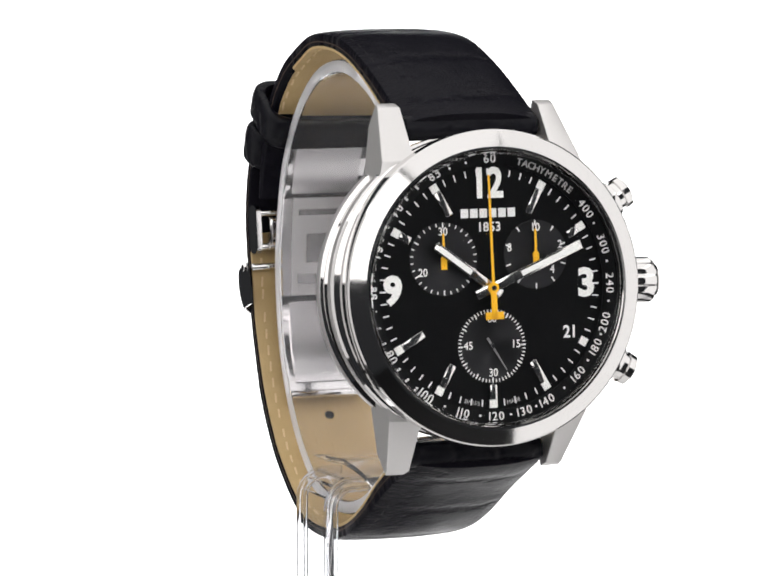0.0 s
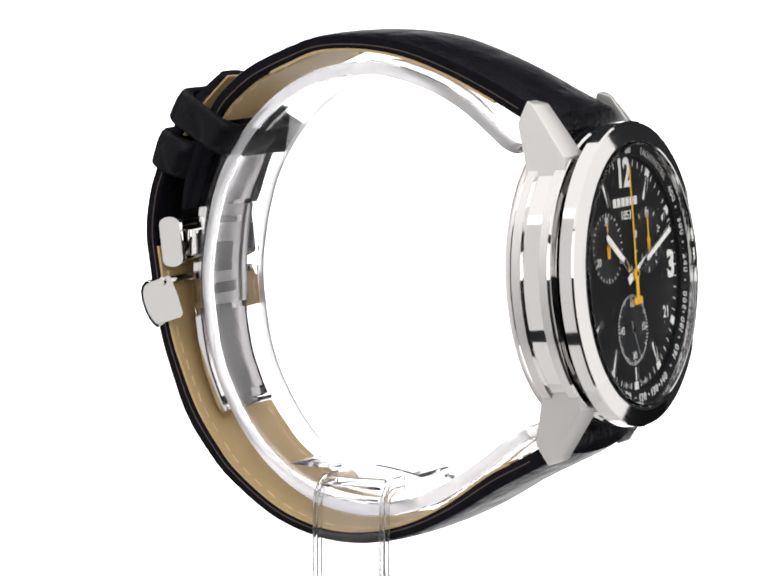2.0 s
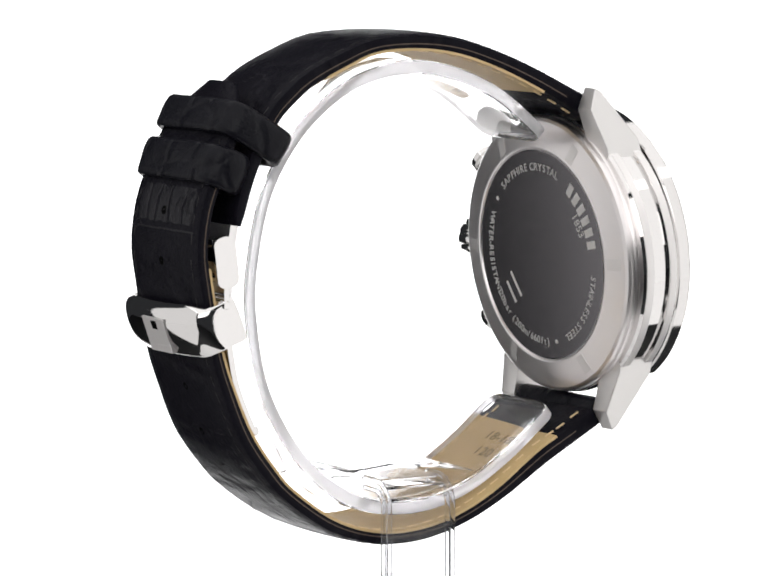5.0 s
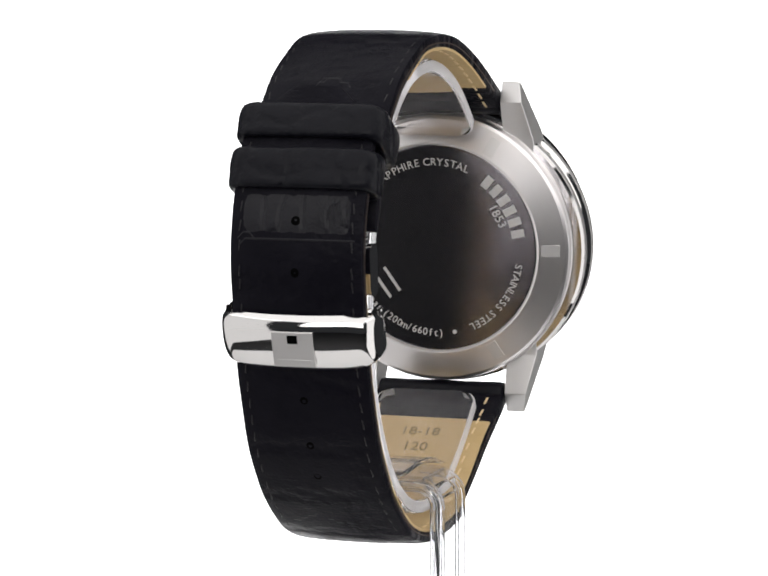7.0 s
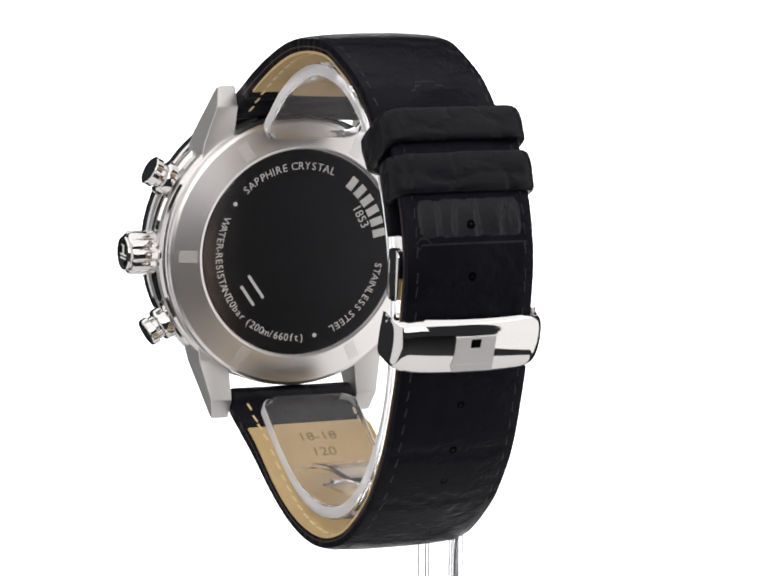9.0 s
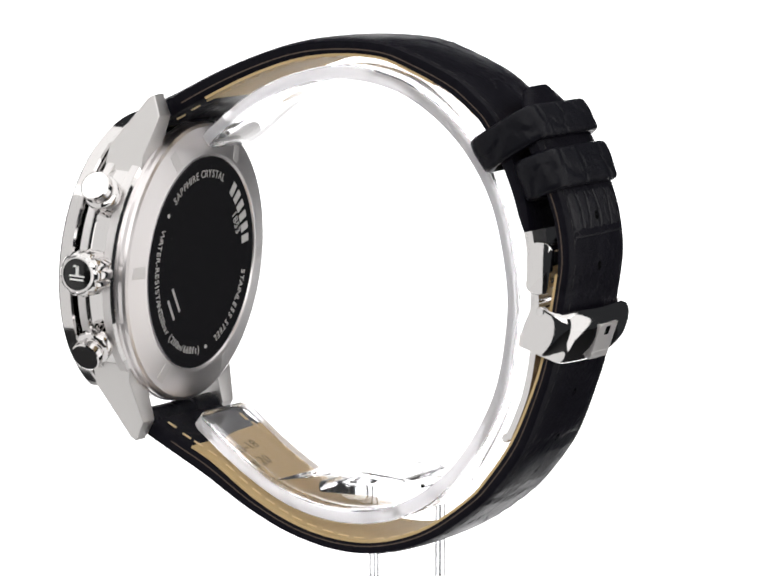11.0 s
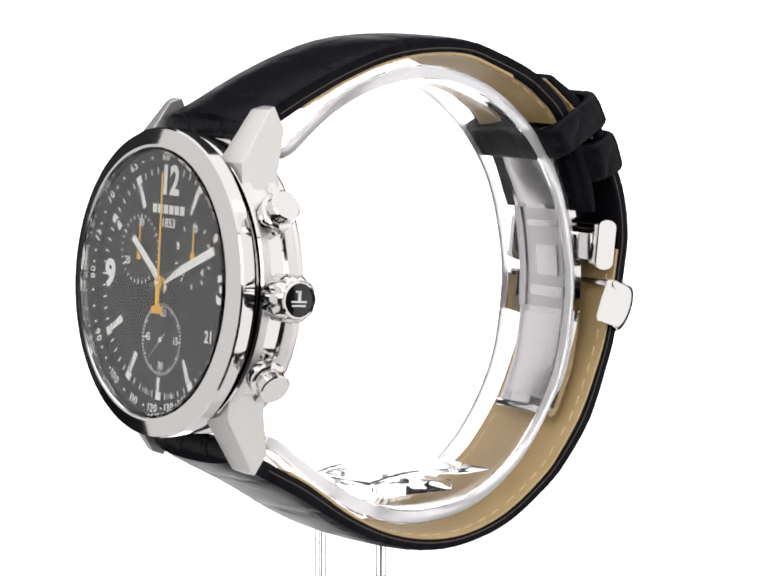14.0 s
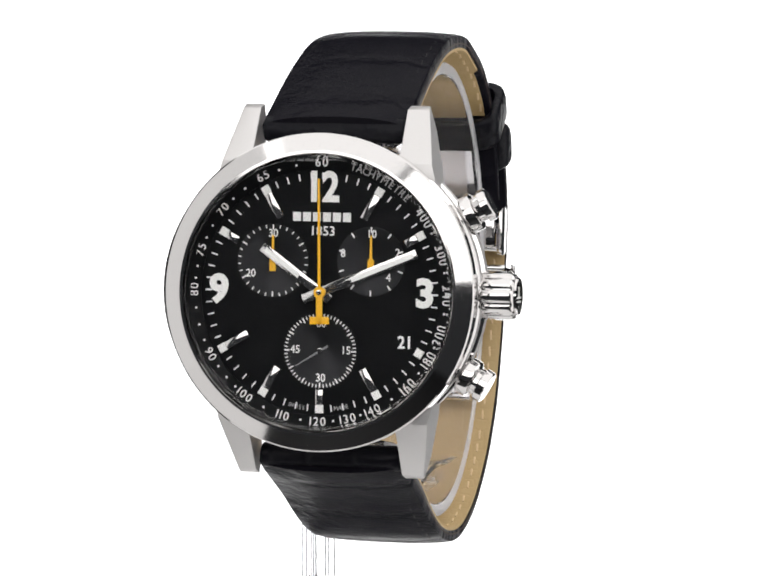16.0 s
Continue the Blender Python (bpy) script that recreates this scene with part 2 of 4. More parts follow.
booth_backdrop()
# unseen white strip, added to give the crystal a grey reflection near side view
tagged(new("reflector_west", bm_mesh(box(-224, -181, 450, 456, -350, 240), "reflector_west", WHITE)), "matt white reflector strip added out of view beside the backdrop", "panel", kind="structure")
floor = tagged(new("floor", bm_mesh(box(-1500, 1500, -1500, 1500, -420, -400), "floor", plain("dark_floor", (0.04, 0.04, 0.042), 0.7))),
               "dark floor of the studio below the booth", "floor", kind="structure")
pillar = tagged(new("turntable_column", bm_mesh(lathe([(0, -400), (40, -400), (40, -396), (30, -390), (30, -15), (0, -15)], 48), "column", plain("column_paint", (0.05, 0.05, 0.05), 0.5))),
                "dark round column that carries the turntable plate", "column", kind="structure")

# ---- the watch ----
watch = tagged(new("wristwatch"), "steel chronograph wristwatch, black dial, black leather strap, on clear stand", "watch")
watch.matrix_basis = pose(0, 0, Z0, 0, 0, 21)

# case axes: x to 3 o'clock, y to 12 o'clock, z out of the dial
CM = Matrix.Translation((1.30 * MM, -37.35 * MM, -4.58 * MM)) @ pose(0, 0, 0, 90 - 4.28, 0, 0)


def ring_text(body, radius, angle, size, mat, parent, z, name="numeral", inward=False, m=None, thick=0.015, spacing=1.0):
    """Letters set round a circle, their middle at the clock angle (degrees from 12), each one upright to the rim."""
    bm = bmesh.new()
    widths = []
    for ch in body:
        w = 0.33 if ch in "1I.-" else (0.3 if ch == " " else (0.85 if ch in "MW" else 0.6))
        widths.append(w * size * spacing)
    total = sum(widths)
    pos = -total / 2
    sgn = -1 if inward else 1
    for ch, w in zip(body, widths):
        mid = pos + w / 2
        pos += w
        if ch == " ":
            continue
        a = radians(angle) + sgn * mid / radius
        glyph = text_mesh(ch, size, thick)
        rot = -a + (math.pi if inward else 0)
        mat4 = Matrix.Translation((radius * MM * math.sin(a), radius * MM * math.cos(a), z * MM)) @ Matrix.Rotation(rot, 4, "Z")
        glyph.transform(mat4)
        bm.from_mesh(glyph)
        bpy.data.meshes.remove(glyph)
    return part(name, bm, mat, parent, m=m)


def text_mesh(body, size, thick=0.015, shear=0.0, bold=0.0, wide=1.0):
    data = bpy.data.curves.new("writing", "FONT")
    data.body, data.size, data.extrude = body, size * MM, thick * MM
    data.align_x, data.align_y, data.shear = "CENTER", "CENTER", shear
    data.offset = bold * MM
    data.resolution_u = 3
    ob = bpy.data.objects.new("writing", data)
    scene.collection.objects.link(ob)
    dg = bpy.context.evaluated_depsgraph_get()
    me = bpy.data.meshes.new_from_object(ob.evaluated_get(dg))
    bpy.data.objects.remove(ob)
    bpy.data.curves.remove(data)
    if wide != 1.0:
        me.transform(Matrix.Diagonal((wide, 1, 1, 1)))
    return me


def text_part(body, x, y, size, mat, parent, z, name="numeral", rot=0.0, m=None, bold=0.0, wide=1.0):
    me = text_mesh(body, size, 0.015, 0, bold, wide)
    me.transform(Matrix.Translation((x * MM, y * MM, z * MM)) @ Matrix.Rotation(radians(rot), 4, "Z"))
    me.materials.clear()
    me.materials.append(mat)
    return part(name, me, mat, parent, m=m)


FLANK = Matrix.Translation((-0.45 * MM, 0, 0)) @ Matrix.Diagonal((1.065, 1.01, 1, 1))


def build_case():
    # the flank bulges past the bezel, more on the side away from the crown
    shell = lathe([(0, -0.9), (18.9, -0.9), (18.9, -0.55), (20.1, -0.8), (20.35, -1.1), (20.35, -2.35), (19.85, -2.5), (19.85, -4.9), (20.35, -5.05), (20.35, -6.4), (20.0, -6.75), (0, -6.75)], 160)
    shell.transform(FLANK)
    body = part("case", shell, STEEL, watch, "polished and brushed stainless steel case", CM, 30)
    # bezel with an open middle
    part("bezel", lathe([(18.2, 2.85), (18.4, 3.02), (18.75, 3.0), (20.85, 2.25), (21.05, 2.0), (21.05, 0.25), (20.8, 0.0), (19.2, 0.0), (18.9, -0.6), (18.1, -0.6), (18.1, 2.2), (18.2, 2.85)], 180), BEZEL, body, "wide polished steel bezel ring", smooth=12)
    cr = part("crystal", lathe([(0, 3.25), (17.75, 3.25), (18.0, 3.15), (18.08, 2.95), (18.08, 1.85), (18.0, 1.8), (0, 1.8)], 128), CRYSTAL, body, "flat clear sapphire crystal", smooth=8)
    cr.visible_shadow = False
    for sx in (-1, 1):
        for sy in (-1, 1):
            lug = lug_mesh(sx, sy)
            horn = part("lug", lug, BRUSHED, body, "angular brushed steel lug", smooth=20)
            horn.data.materials.append(LUG_SIDE)
            for f in horn.data.polygons:
                if abs(f.normal.x) > 0.8:
                    f.material_index = 1
    return body


def lug_mesh(sx, sy):
    """A faceted horn from the case side down to the spring bar."""
    drop = -0.3 if sy < 0 else 0.0
    side = [(-0.9, 15.2), (-1.1, 17.2), (-6.0 + drop, 24.3), (-6.9 + drop, 24.9), (-8.3 + drop, 21.9), (-6.8, 16.2), (-6.7, 12.0), (-0.9, 12.0)]
    bm = bmesh.new()
    rows = []
    for n, w in side:
        k = max(0.0, (w - 15.0) / 10.0)
        inner = 10.05
        outer = 15.0 - 2.3 * min(1.0, k) ** 0.8
        lift = {17.2: 0.9, 24.3: 1.1, 15.2: 0.0}.get(w, 0.0)
        rows.append((bm.verts.new((sx * inner * MM, sy * w * MM, (n + lift) * MM)), bm.verts.new((sx * outer * MM, sy * w * MM, n * MM))))
    bm.faces.new([r[0] for r in rows])
    bm.faces.new([r[1] for r in rows][::-1])
    for i in range(len(rows)):
        a, b = rows[i], rows[(i + 1) % len(rows)]
        bm.faces.new((a[0], b[0], b[1], a[1]))
    bmesh.ops.recalc_face_normals(bm, faces=bm.faces)
    bmesh.ops.bevel(bm, geom=bm.edges[:], offset=0.14 * MM, segments=2, profile=0.5, affect="EDGES")
    return bm


case = build_case()

SHORT = [(-30.6, 15.9, 2.9), (-29.0, 16.8, 3.0), (-26.5, 18.2, 2.7), (-20.8, 21.1, 2.6), (-14.5, 23.8, 2.4), (-7.8, 25.9, 2.3), (-1, 26.7, 2.1), (5.8, 26.35, 2.1),
         (10.8, 24.65, 2.3), (16.3, 22.1, 2.4), (19.6, 19.65, 2.4), (22.1, 17.1, 2.3), (24.6, 12.5, 2.1), (26.4, 8.2, 2.0), (27.4, 4.5, 1.7), (27.9, 2.4, 1.1)]
LONG = [(-32.6, -27.2, 2.6), (-30.8, -28.4, 2.7), (-27, -30.6, 2.5), (-22, -33.3, 2.6), (-14.8, -38.0, 2.1), (-8, -41.2, 1.9), (-1, -42.8, 1.9), (5.8, -42.6, 1.8),
        (12.9, -40.3, 1.9), (19.8, -35.6, 2.0), (23.3, -31.9, 2.2), (26.8, -26.9, 2.3), (29.45, -20.7, 2.1), (31.35, -14.8, 2.0), (33.0, -5.5, 2.0), (33.5, -0.9, 2.0),
        (32.9, 4, 2.0), (31.6, 8, 2.0), (29.7, 12.3, 1.9), (28.0, 15.6, 1.7), (26.4, 18.7, 1.5), (24.9, 21.4, 1.1)]


LONG_END = sum(math.dist(a[:2], b[:2]) for a, b in zip(LONG, LONG[1:]))


def build_strap(points, name, label, pad, tail, bare):
    path = curve_through(points)
    fr = stations(path)
    n = len(fr)
    lengths = np.cumsum([0] + [np.linalg.norm(path[i + 1][:2] - path[i][:2]) for i in range(n - 1)])

    def half(i):
        s, e = lengths[i], lengths[-1] - lengths[i]
        h = 9.85 - 0.55 * min(1.0, s / 45.0)
        if tail and e < 9:
            h = 9.3 * (0.38 + 0.62 * math.sin(math.pi / 2 * min(1, e / 9)))
        return h

    def rim(i):
        return half(i) - (0.1 if lengths[-1] - lengths[i] > 26 else 0.9)

    def sec(i):
        d = pad * math.exp(-lengths[i] / 16.0) + 0.35
        return strap_section(half(i), path[i][2] + 0.15, d)

    strap = part(name, sweep(fr, sec), LEATHER, watch, label, smooth=50)
    # the cut edge shows the seam of top leather and lining as a fine brown line on each side
    for sx in (-1, 1):
        part("edge_seam", sweep(fr[6:-14], lambda i: [(sx * (half(i + 6) + x), h - 0.12) for x, h in ((-0.1, -0.09), (0.02, -0.09), (0.02, 0.09), (-0.1, 0.09))]), SEAM, strap)
    # lining, set in from the edge, tan beyond the black turned-in end
    for s0, s1 in bare:
        i0, i1 = int(np.searchsorted(lengths, s0)), int(np.searchsorted(lengths, lengths[-1] - s1)) + 1
        part("lining", sweep(fr[i0:i1], lambda i: [(x, -path[i + i0][2] / 2 + h) for x, h in ((-rim(i + i0), 0.35), (rim(i + i0), 0.35), (rim(i + i0), -0.05), (-rim(i + i0), -0.05))]), TAN, strap, "tan leather lining", smooth=30)
    return strap, fr, path, lengths


short_strap, SF, SP, SL = build_strap(SHORT, "strap", "black crocodile-grain leather strap half with keepers", 0.9, False, ((8.5, 15.0),))
long_strap, LF, LP, LL = build_strap(LONG, "strap", "black crocodile-grain leather strap half, through the buckle", 0.7, True, ((8.5, 27.5), (LONG_END - 10.0, 0.0)))


def keeper(cy, cz, ang, along, across, half):
    """A leather loop round both strap halves."""
    bm = bmesh.new()
    d = np.array([math.cos(ang), math.sin(ang)])
    o = np.array([-d[1], d[0]])
    rings = []
    prof = []
    for (sx, so) in ((-1, -1), (1, -1), (1, 1), (-1, 1)):
        for k in range(7):
            a = {(-1, -1): 180, (1, -1): 270, (1, 1): 0, (-1, 1): 90}[(sx, so)] + 15 * k
            prof.append((sx * (half - 2.6) + 2.6 * math.cos(radians(a)), so * (across / 2 - 2.6) + 2.6 * math.sin(radians(a))))
    KP = ((-0.47, -1.05), (-0.5, -0.72), (-0.5, -0.42), (-0.475, -0.14), (-0.42, 0.05), (-0.33, 0.1), (-0.16, 0.13), (0.0, 0.18), (0.16, 0.2), (0.3, 0.14), (0.41, 0.06), (0.475, -0.14), (0.5, -0.45), (0.5, -0.75), (0.47, -1.05))
    for s, g in KP:
        ring = []
        for x, h in prof:
            fx, fh = (abs(x) + g) / abs(x), (abs(h) + g) / abs(h)
            q = np.array([cy, cz]) + d * s * along + o * h * fh
            ring.append(bm.verts.new(((mid_x(cy) + x * fx) * MM, q[0] * MM, q[1] * MM)))
        rings.append(ring)
    m = len(prof)
    for i in range(len(KP)):
        p, q = rings[i], rings[(i + 1) % len(KP)]
        for j in range(m):
            bm.faces.new((p[j], p[(j + 1) % m], q[(j + 1) % m], q[j]))
    return bm


part("keeper", keeper(24.95, 14.9, radians(121), 5.0, 10.9, 10.3), KEEPER, watch, "smooth black leather strap keeper loop")
part("keeper", keeper(29.8, 10.2, radians(112), 5.7, 6.5, 10.4), KEEPER, watch, "smooth black leather strap keeper loop")

BLADE = [(23.3, 12, 1.0), (24.7, 8.5, 1.0), (26.4, 4.2, 1.0), (27.3, -0.1, 1.0), (27.9, -5.6, 1.0), (27.9, -9, 1.0), (27.6, -14, 1.0), (26.6, -19.6, 1.0), (25.2, -23.5, 1.0), (23.8, -26.6, 1.0)]
bp_ = curve_through(BLADE)
bf_ = stations(bp_)
clasp = part("clasp", sweep(bf_, lambda i: [(-6, -0.45), (6, -0.45), (6, 0.45), (-6, 0.45)]), STEEL, watch, "polished steel folding clasp blade", smooth=30)

# buckle plate: an arched steel bridge over the strap
def arched(y0, z0, dirv, outv, length, depth, half, th):
    """A gently curved plate with rounded corners, its sides turned down past the strap."""
    across = [(half * k / 10, 0.9 * (k / 10) ** 2) for k in range(10)]
    across = [(x * 0.90, d) for x, d in across]
    x0, d0 = across[-1]
    r = half - x0 - 0.02
    for k in range(1, 8):
        a = radians(90 * k / 7)
        across.append((x0 + r * math.sin(a), d0 + 0.25 * k / 7 + r * (1 - math.cos(a))))
    across.append((half, depth))
    across = [(-x, d) for x, d in across[:0:-1]] + across
    bm = bmesh.new()
    rings = []
    for s, g in ((-0.47, -0.95), (-0.5, -0.6), (-0.49, -0.25), (-0.46, 0.0), (-0.40, 0.2), (-0.28, 0.42), (-0.13, 0.56), (0.03, 0.62), (0.2, 0.58), (0.33, 0.46), (0.42, 0.27), (0.47, 0.02), (0.5, -0.4), (0.47, -0.95), (0.0, -th), (-0.4, -th)):
        ring = []
        for x, drop in across:
            u = abs(x) / half
            cut = 1 - 0.22 * max(0.0, (u - 0.62) / 0.38) ** 2.2
            q = np.array([y0, z0]) + dirv * s * length * cut + outv * ((1.8 * g if g > 0 else g) - drop)
            fx = 1.0 if g > -0.3 else 0.985
            ring.append(bm.verts.new(((mid_x(y0) + x * fx) * MM, q[0] * MM, q[1] * MM)))
        rings.append(ring)
    m = len(rings)
    for i in range(m):
        p, q = rings[i], rings[(i + 1) % m]
        for j in range(len(across) - 1):
            bm.faces.new((p[j], p[j + 1], q[j + 1], q[j]))
    bm.faces.new([r_[0] for r_ in rings])
    bm.faces.new([r_[-1] for r_ in rings][::-1])
    return bm


BD = np.array([0.33, 0.944])
BO = np.array([0.944, -0.33])
buckle = part("buckle", arched(34.6, -12.2, BD, BO, 8.0, 5.4, 10.8, 1.2), STEEL, watch, "polished arched steel buckle plate", smooth=50)

# ---- the stand ----
stand = tagged(new("watch_stand"), "clear acrylic C-shaped watch stand with a bent leg", "stand")
stand.matrix_basis = pose(0, 0, Z0, 0, 0, 21)
RING = [(-24, 12.8), (-16, 19), (-8, 22.4), (0, 23.4), (9, 21.2), (17, 15.3), (22.5, 7), (25, -3), (25.2, -11), (23, -21.5), (17, -31.3), (9, -37.4), (0, -39.4), (-9, -37.9), (-17, -33.6), (-25.5, -27)]
rp_ = curve_through(RING, 0.35)
rf_ = stations(rp_)


def cuff_half(i):
    e = min(i, len(rf_) - 1 - i) * 0.35
    return 7.35 if e > 2 else 5.35 + math.sqrt(4.0 - (2 - e) ** 2)


def ring_section(i):
    h = cuff_half(i)
    return [(-h + 0.3, -1.2), (h - 0.3, -1.2), (h - 0.08, -1.12), (h, -0.9), (h, 0.5), (h - 0.08, 0.72), (h - 0.3, 0.8), (-h + 0.3, 0.8), (-h + 0.08, 0.72), (-h, 0.5), (-h, -0.9), (-h + 0.08, -1.12)]


cuff = part("cuff", sweep(rf_, ring_section), ACRYLIC, stand, "clear acrylic cuff", smooth=30)
for sx in (-1, 1):
    part("cuff_edge", sweep(rf_, lambda i: [(sx * (cuff_half(i) + x), h) for x, h in ((0.01, -0.95), (0.2, -1.0), (0.3, -0.8), (0.3, 0.4), (0.2, 0.6), (0.01, 0.55))]), FROST, cuff, "whitish frosted edge", smooth=40)


def bent_leg():
    bm = bmesh.new()
    pts = [((8.5, -34.6), (8.5, -36.2)), ((-5.7, -34.6), (-5.7, -36.2))]
    for k in range(1, 7):
        a = radians(90 + 90 * k / 6)
        c = (-5.7, -38.5)
        pts.append(((c[0] + 3.9 * math.cos(a), c[1] + 3.9 * math.sin(a)), (c[0] + 2.3 * math.cos(a), c[1] + 2.3 * math.sin(a))))
    foot = -51.6
    pts += [((-9.6, foot + 1.2), (-8.0, foot + 1.2)), ((-9.9, foot + 0.4), (-7.7, foot + 0.4)), ((-10.7, foot), (-6.9, foot))]
    rings = []
    for o, i in pts:
        rings.append([bm.verts.new((x * MM, y * MM, z * MM)) for (x, z), y in ((o, -5.6), (o, 5.4), (i, 5.4), (i, -5.6))])
    for p, q in zip(rings, rings[1:]):
        for j in range(4):
            bm.faces.new((p[j], p[(j + 1) % 4], q[(j + 1) % 4], q[j]))
    bm.faces.new(rings[0][::-1])
    bm.faces.new(rings[-1])
    bmesh.ops.recalc_face_normals(bm, faces=bm.faces)
    sharp = [e for e in bm.edges if len(e.link_faces) == 2 and e.calc_face_angle(0) > 1.0]
    bmesh.ops.bevel(bm, geom=sharp, offset=0.5 * MM, segments=3, profile=0.5, affect="EDGES")
    return bm


part("leg", bent_leg(), LEG_ACRYLIC, stand, "bent clear acrylic leg", smooth=35)
ROD_ACRYLIC = clear("clear_rod_acrylic", 1.5, 0.02, (0.93, 0.93, 0.95))
# rods added in the leg's corners; their stronger refraction draws its dark edge lines
for x, r_ in ((-9.5, 3.8), (-8.1, 2.4)):
    for y in (-5.45, 5.2):
        # up the leg, round the bend and a little way along the flat
        bend = [(x, -51.4), (x, -45.0), (x, -38.5)] + [(-5.7 - r_ * math.cos(radians(15 * k)), -38.5 + r_ * math.sin(radians(15 * k))) for k in range(1, 7)] + [(-3.0, -38.5 + r_)]
        rings = []
        eb = bmesh.new()
        for k, (px, pz) in enumerate(bend):
            q = bend[min(k + 1, len(bend) - 1)]
            o = bend[max(k - 1, 0)]
            tx, tz = q[0] - o[0], q[1] - o[1]
            ln = math.hypot(tx, tz)
            nx, nz = -tz / ln, tx / ln
            rings.append([eb.verts.new(((px + 0.4 * math.cos(a) * nx) * MM, (y + 0.4 * math.sin(a)) * MM, (pz + 0.4 * math.cos(a) * nz) * MM)) for a in (2 * math.pi * j / 10 for j in range(10))])
        for p, q in zip(rings, rings[1:]):
            for j in range(10):
                eb.faces.new((p[j], p[(j + 1) % 10], q[(j + 1) % 10], q[j]))
        eb.faces.new(rings[0][::-1])
        eb.faces.new(rings[-1])
        bmesh.ops.recalc_face_normals(eb, faces=eb.faces)
        part("leg_edge_rod", eb, ROD_ACRYLIC, stand, "clear rod added for the dark line of a leg edge", smooth=50)
# ripples that the heat left across the bend
for deg, rad_ in ((20, 0.16), (48, 0.22), (76, 0.3)):
    rip = lathe([(0, -4.9), (rad_, -4.7), (rad_, 4.5), (0, 4.7)], 10)
    rip.transform(Matrix.Translation(((-5.7 - 3.85 * math.cos(radians(deg))) * MM, 0, (-38.5 + 3.85 * math.sin(radians(deg))) * MM)) @ Matrix.Rotation(radians(90), 4, "X"))
    part("bend_ripple", rip, ROD_ACRYLIC, stand, smooth=50)
part("base_plate", box(-12.6, 12, -7.5, 7.5, -54.9, -51.6, 0.4), FROST, stand, "clear acrylic base plate")
CRADLE = curve_through([(-12.0, -34.9), (-6, -33.6), (0, -33.1), (6, -33.5), (12.0, -33.7)])
part("cradle", sweep(stations(CRADLE), lambda i: [(x, h * min(1.0, 0.12 + 0.18 * min(i, len(CRADLE) - 1 - i))) for x, h in ((-6.6, -0.4), (6.6, -0.4), (6.8, -0.2), (6.8, 0.2), (6.6, 0.4), (-6.6, 0.4), (-6.8, 0.2), (-6.8, -0.2))]), ACRYLIC, stand, "curved clear acrylic cradle", smooth=30)
riser = tagged(new("riser", bm_mesh(lathe([(0, -54.95), (11.5, -54.95), (12, -55.4), (12, -Z0 * 1000), (0, -Z0 * 1000)], 64), "riser", WHITE)), "white round riser under the clear watch stand", "riser")
riser.matrix_basis = pose(0, 0, Z0)


# ---- dial, under the crystal ----
dial = part("dial", lathe([(0, 0.0), (16.4, 0.0), (18.0, 0.4), (18.0, -0.4), (0, -0.4)], 128), DIAL, watch, "black dial with three sub-dials and white print", CM, 8)


def polar_box(r0, r1, half, angle, z0, z1, bevel=0.0, half1=None):
    """A bar from radius r0 to r1 at the clock angle."""
    h1 = half if half1 is None else half1
    a = radians(angle)
    ox, oy = math.sin(a), math.cos(a)
    tx, ty = math.cos(a), -math.sin(a)
    pts = [(ox * r0 - tx * half, oy * r0 - ty * half), (ox * r0 + tx * half, oy * r0 + ty * half), (ox * r1 + tx * h1, oy * r1 + ty * h1), (ox * r1 - tx * h1, oy * r1 - ty * h1)]
    return prism(pts[::-1], z0, z1, bevel)


def join(bms):
    out = bmesh.new()
    for b in bms:
        me = bpy.data.meshes.new("tmp")
        b.to_mesh(me)
        b.free()
        out.from_mesh(me)
        bpy.data.meshes.remove(me)
    return out


# minute track and hour markers
part("minute_track", join([polar_box(14.95, 15.85, 0.09 if k % 5 else 0.12, k * 6, 0.004, 0.02) for k in range(60) if k % 5 or k in (15, 45, 0)]), PRINT, dial, "white printed minute track")
for h in (1, 2, 4, 5, 6, 7, 8, 10, 11):
    part("lume_square", polar_box(14.9, 16.0, 0.55, h * 30, 0.0, 0.16, 0.05), LUME, dial)
for h, r0 in ((1, 11.3), (2, 13.2), (5, 11.6), (6, 12.9), (7, 11.6), (8, 11.4), (10, 13.2), (11, 11.3)):
    part("hour_marker", polar_box(r0, 14.85, 0.5, h * 30, 0.0, 0.3, 0.04), MARKER, dial, "polished applied hour bar")

text_part("12", -0.05, 13.75, 5.45, LUME, dial, 0.03, "numeral", bold=0.2, wide=0.84)
text_part("9", -14.0, 0.0, 5.1, LUME, dial, 0.03, "numeral", bold=0.22, wide=1.02)
text_part("3", 14.05, 0.0, 5.1, LUME, dial, 0.03, "numeral", bold=0.22, wide=1.02)
text_part("1853", 0.05, 8.05, 1.75, PRINT, dial, 0.02, "founding_year", bold=0.02)
# maker's mark as plain bars
for k in range(6):
    part("mark_bar", box(-4.0 + 1.36 * k, -4.0 + 1.36 * k + 1.08, 9.35, 10.55, 0.0, 0.03), PRINT, dial)
text_part("21", 11.5, -6.4, 2.3, PRINT, dial, 0.03, "date", bold=0.05, wide=0.9)
ring_text("SWISS", 15.5, 191.5, 0.8, PRINT_GREY, dial, 0.02, "small_print", inward=True)
ring_text("MADE", 15.5, 169, 0.8, PRINT_GREY, dial, 0.02, "small_print", inward=True)

